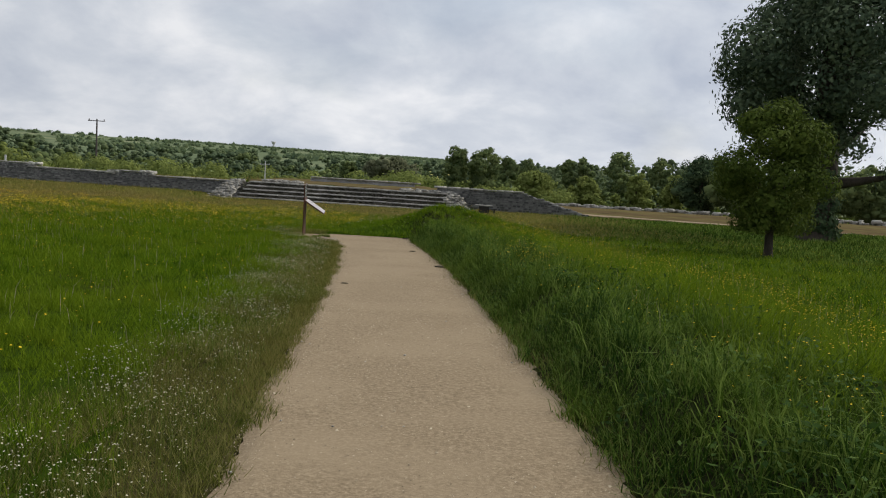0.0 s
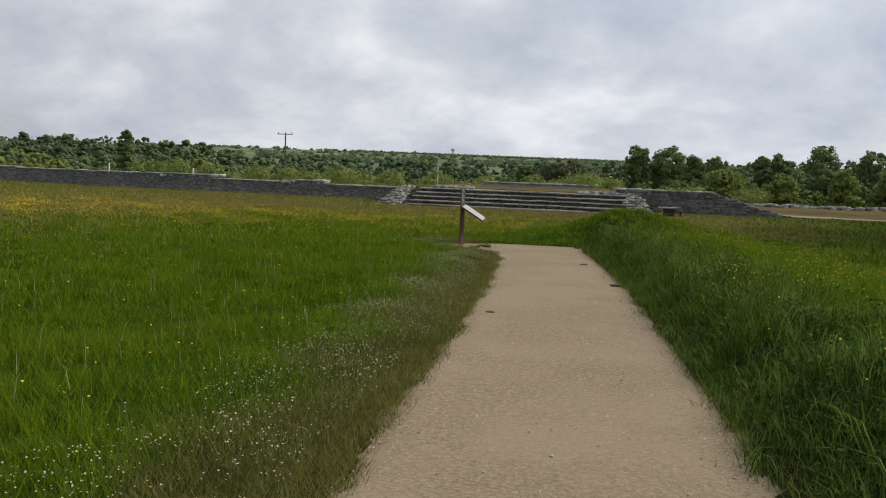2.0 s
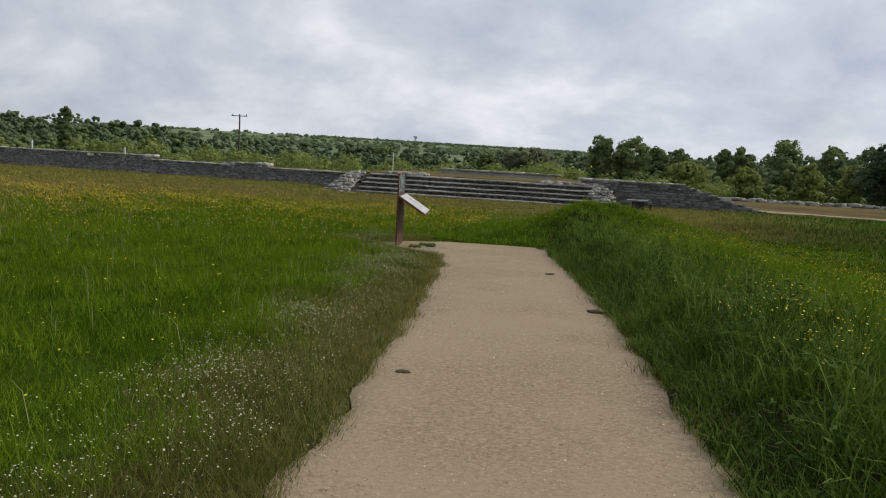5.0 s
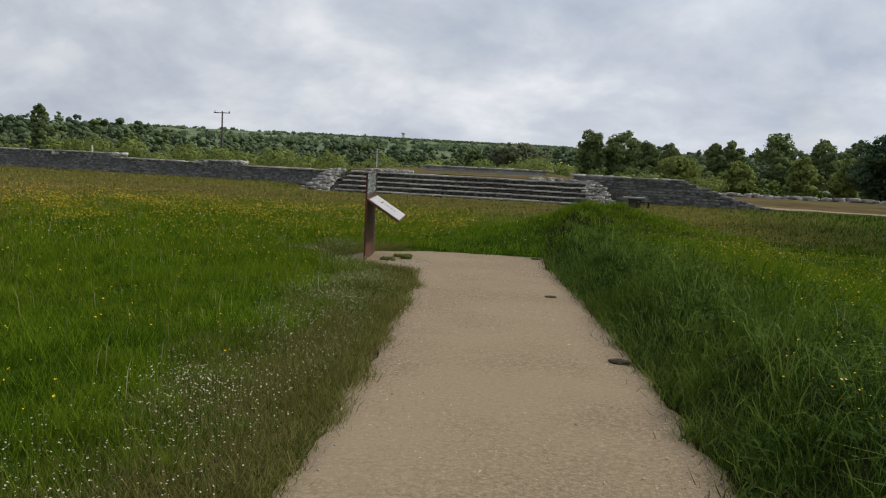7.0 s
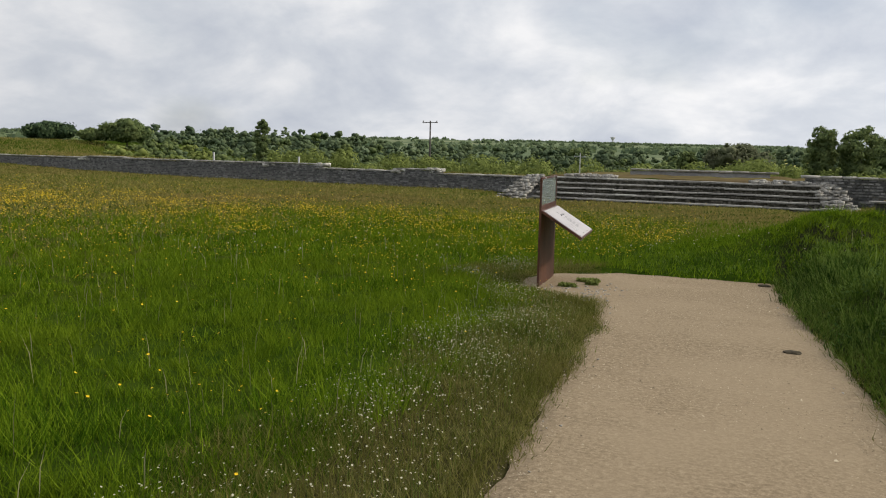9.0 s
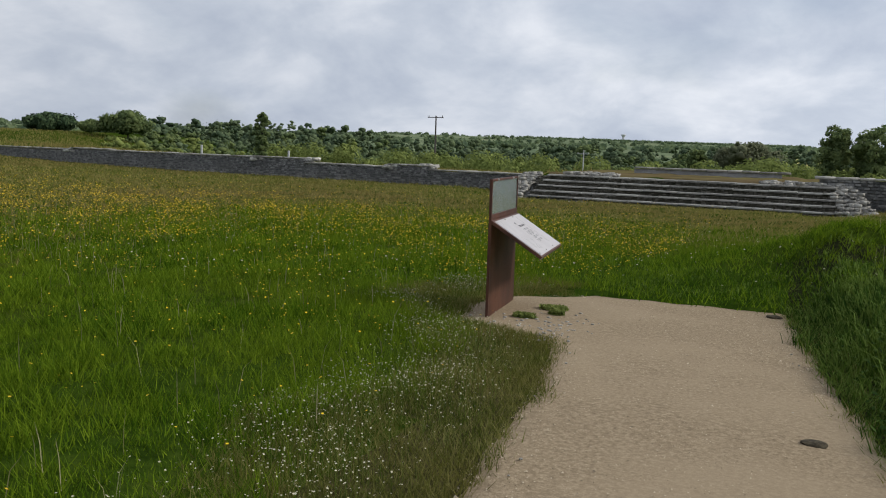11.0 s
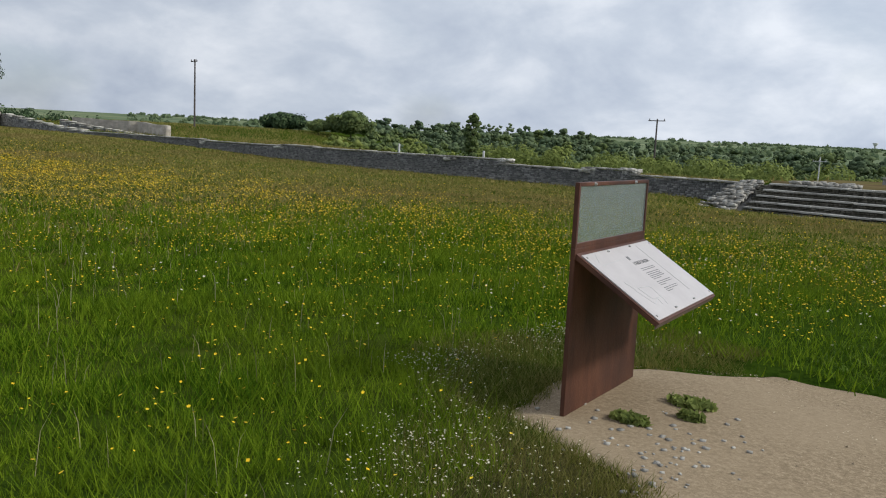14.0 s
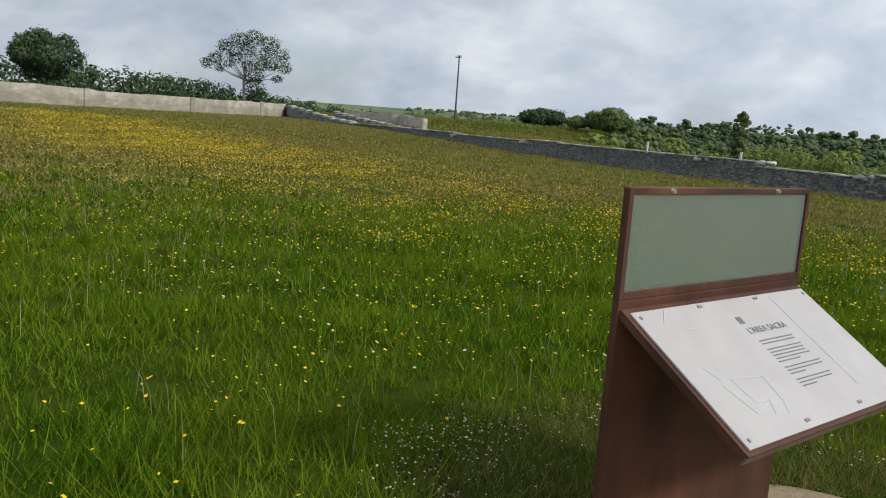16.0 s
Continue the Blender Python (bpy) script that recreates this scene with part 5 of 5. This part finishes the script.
# ---------------------------------------------------------------- small things on the path
def clod(x, y, s, seed):
    rs = np.random.default_rng(seed)
    bm = bmesh.new()
    bmesh.ops.create_icosphere(bm, subdivisions=2, radius=1.0)
    for v in bm.verts:
        v.co *= 1 + 0.3 * noise.noise(v.co * 1.7 + Vector((seed, 0, 0)))
        v.co = Vector((v.co.x * s, v.co.y * s * 0.7, v.co.z * s * 0.22))
    me = bpy.data.meshes.new("turf_clod")
    bm.to_mesh(me)
    bm.free()
    me.materials.append(M["soil"])
    ob = new("turf_clod", me)
    ob.location = (x, y, float(base_land(x, y)) + 0.015)
    tagged(ob, "brown clod of turf on the gravel path", "clod", "clods on the path")


for k, (x, y, s) in enumerate([(-0.72, 19.6, 0.085), (-0.06, 16.1, 0.1), (-1.55, 12.4, 0.06), (-1.12, 24.3, 0.1)]):
    clod(x, y, s, k)


def stones_on_path():
    T = []
    for k in range(60):
        y = rng.uniform(2, 24)
        u = rng.choice([rng.uniform(0.02, 0.12), rng.uniform(0.88, 0.98), rng.uniform(0, 1)])
        x = float(left_edge(y) + (right_edge(y) - left_edge(y)) * u)
        T.append(rubble(1, (x, y, float(base_land(x, y)) + 0.008), (0, 0, 0), 0.011, 700 + k))
    for k in range(45):
        x, y = -3.35 + 0.3 * rng.standard_normal(), 22.5 + 0.35 * rng.standard_normal()
        T.append(rubble(1, (x, y, float(base_land(x, y)) + 0.012), (0, 0, 0), 0.02, 800 + k))
    for k in range(40):
        x, y = -3.02 + 0.13 * rng.standard_normal(), 22.0 + 0.2 * rng.standard_normal()
        T.append(rubble(1, (x, y, float(base_land(x, y)) + 0.012), (0, 0, 0), 0.017, 900 + k))
    V, F = tubes(T)
    tagged(new("loose_stones", mesh_np("loose_stones", V, F, "coping")), "small pale loose stones scattered on the path", "stones", "", "stuff")


stones_on_path()


def pebbles():
    """Grit lying on the path: small uneven tetrahedra."""
    n = 22000
    y = rng.uniform(1.5, 24.5, n)
    u = rng.uniform(0, 1, n)
    edge = rng.uniform(0, 1, n) < 0.4
    u = np.where(edge, np.where(u < 0.5, u * u * 0.5, 1 - (1 - u) ** 2 * 0.5 - 0.04), u)
    x = left_edge(y) + (right_edge(y) - left_edge(y)) * u
    s = 0.0036 * rng.uniform(0.5, 1.6, n) * np.where(rng.uniform(0, 1, n) < 0.04, 2.0, 1.0)
    p = np.stack([x, y, base_land(x, y) + 0.005], -1)
    base = np.array([(1, 0, 0), (-0.5, 0.87, 0), (-0.5, -0.87, 0), (0, 0, 0.9)])
    V = p[:, None] + (base[None] + 0.35 * rng.standard_normal((n, 4, 3)) * (1, 1, 0.4)) * s[:, None, None]
    i = np.arange(n)[:, None] * 4
    F = np.concatenate([i + np.array([[a, b, c]]) for a, b, c in ((0, 1, 3), (1, 2, 3), (2, 0, 3))])
    tagged(new("grit", mesh_np("grit", V.reshape(-1, 3), F, "pebble")), "fine beige grit strewn over the path", "gravel", "", "stuff")


pebbles()


def bank_weeds():
    """Broad-leaved weeds among the bank grass by the path."""
    n = 2600
    y = rng.uniform(1.5, 24, n)
    d = rng.uniform(0.12, 2.0, n) ** 1.2
    x = right_edge(y) + d
    x, y = keep(x, y, clumpy(x, y, 0.8) ** 2 * np.interp(y, [3, 7, 11, 15, 24], [1, 0.5, 0.5, 0.7, 0.3]))
    per = 14
    hgt = 0.1 + 0.14 * smooth((x - right_edge(y)) / 0.5)
    h = np.repeat(hgt, per) * rng.uniform(0.25, 1.1, len(x) * per)
    x, y = np.repeat(x, per), np.repeat(y, per)
    px, py = x + 0.07 * rng.standard_normal(len(x)), y + 0.07 * rng.standard_normal(len(x))
    m = len(px)
    c = np.stack([px, py, land(px, py) + h], -1)
    u = rng.standard_normal((m, 3)) * (1, 1, 0.35)
    u /= np.linalg.norm(u, axis=1)[:, None]
    v = np.cross(u, np.array([0, 0, 1.0]) + 0.5 * rng.standard_normal((m, 3)))
    v /= np.linalg.norm(v, axis=1)[:, None]
    s = 0.03 * rng.uniform(0.5, 1.3, m)[:, None]
    V = np.stack([c - u * s, c - v * s * 0.42, c + u * s, c + v * s * 0.42], 1).reshape(-1, 3)
    tagged(new("bank_weeds", mesh_np("bank_weeds", V, np.arange(4 * m).reshape(-1, 4), "leaf_weed")), "broad-leaved dark green weeds along the bank", "weeds", "", "stuff")
    # dry litter and short grass where bank meets path
    x, y = scatter(120000, -1.3, 2.2, -3, 24.8)
    d = x - right_edge(y)
    x, y = keep(x, y, (d > -0.09 + 0.06 * rng.standard_normal(len(x)) - 0.16 * (clumpy(x, y, 1.5) - 0.5)) * (d < 0.22))
    k = len(x)
    blades(x, y, 0.075 * rng.uniform(0.3, 1.6, k), 0.006 * rng.uniform(0.7, 1.4, k), rng.uniform(0.4, 1.3, k), "grass_verge", "edge_grass", "short dry grass where the bank meets the path", False)


bank_weeds()


def weeds(x, y, r, seed):
    rs = np.random.default_rng(seed)
    n = 260
    a, q = rs.uniform(0, 6.28, n), r * np.sqrt(rs.uniform(0, 1, n))
    px, py = x + np.cos(a) * q * 1.3, y + np.sin(a) * q * 0.8
    V, F = leaves([(0, 0, 0, 1)], n, 0.035, seed)
    V = V.reshape(n, 4, 3)
    V = V - V.mean(1)[:, None] + np.stack([px, py, base_land(px, py) + rs.uniform(0.005, 0.05, n)], -1)[:, None]
    ob = new("weed_clump", mesh_np("weed_clump", V.reshape(-1, 3), F, "leaf_light"))
    tagged(ob, "low green weeds growing through gravel by the sign", "weeds", "weeds by the sign")


weeds(-3.42, 23.2, 0.13, 61)
weeds(-3.55, 22.55, 0.1, 62)
weeds(-3.3, 22.9, 0.06, 63)


# ---------------------------------------------------------------- single stones of the east wall
def wall_stones(w):
    rs = random.Random(19)
    kinds = []
    for k in range(6):
        bm = bmesh.new()
        bmesh.ops.create_cube(bm, size=1.0)
        for v in bm.verts:
            v.co += Vector((rs.uniform(-0.05, 0.05), rs.uniform(-0.06, 0.06), rs.uniform(-0.06, 0.06)))
        me = bpy.data.meshes.new("stone")
        bm.to_mesh(me)
        bm.free()
        me.materials.append(M["wall_stone"])
        kinds.append(me)
    z, count = -1.35, 0
    while z < 0.2:
        h = 0.142 * rs.uniform(0.9, 1.1)
        x = -0.4 + rs.uniform(-0.15, 0)
        while x < 10.0 and count < 330:
            L = 0.26 * rs.uniform(0.7, 1.3)
            xm = x + L / 2
            if z + h * 0.5 > low(xm) - 0.1 and z + h <= right_top(xm) + 0.04:
                ob = new("stone", kinds[rs.randrange(6)])
                ob.parent = w
                ob.location = (xm, wall_y(xm) + 0.1 - rs.uniform(0, 0.035), z + h / 2)
                ob.rotation_euler = (0, 0, math.atan2(-0.075, 1))
                ob.scale = (L - 0.055, 0.22, h - 0.05)
                count += 1
            x += L
        z += h


wall_stones(east_wall)
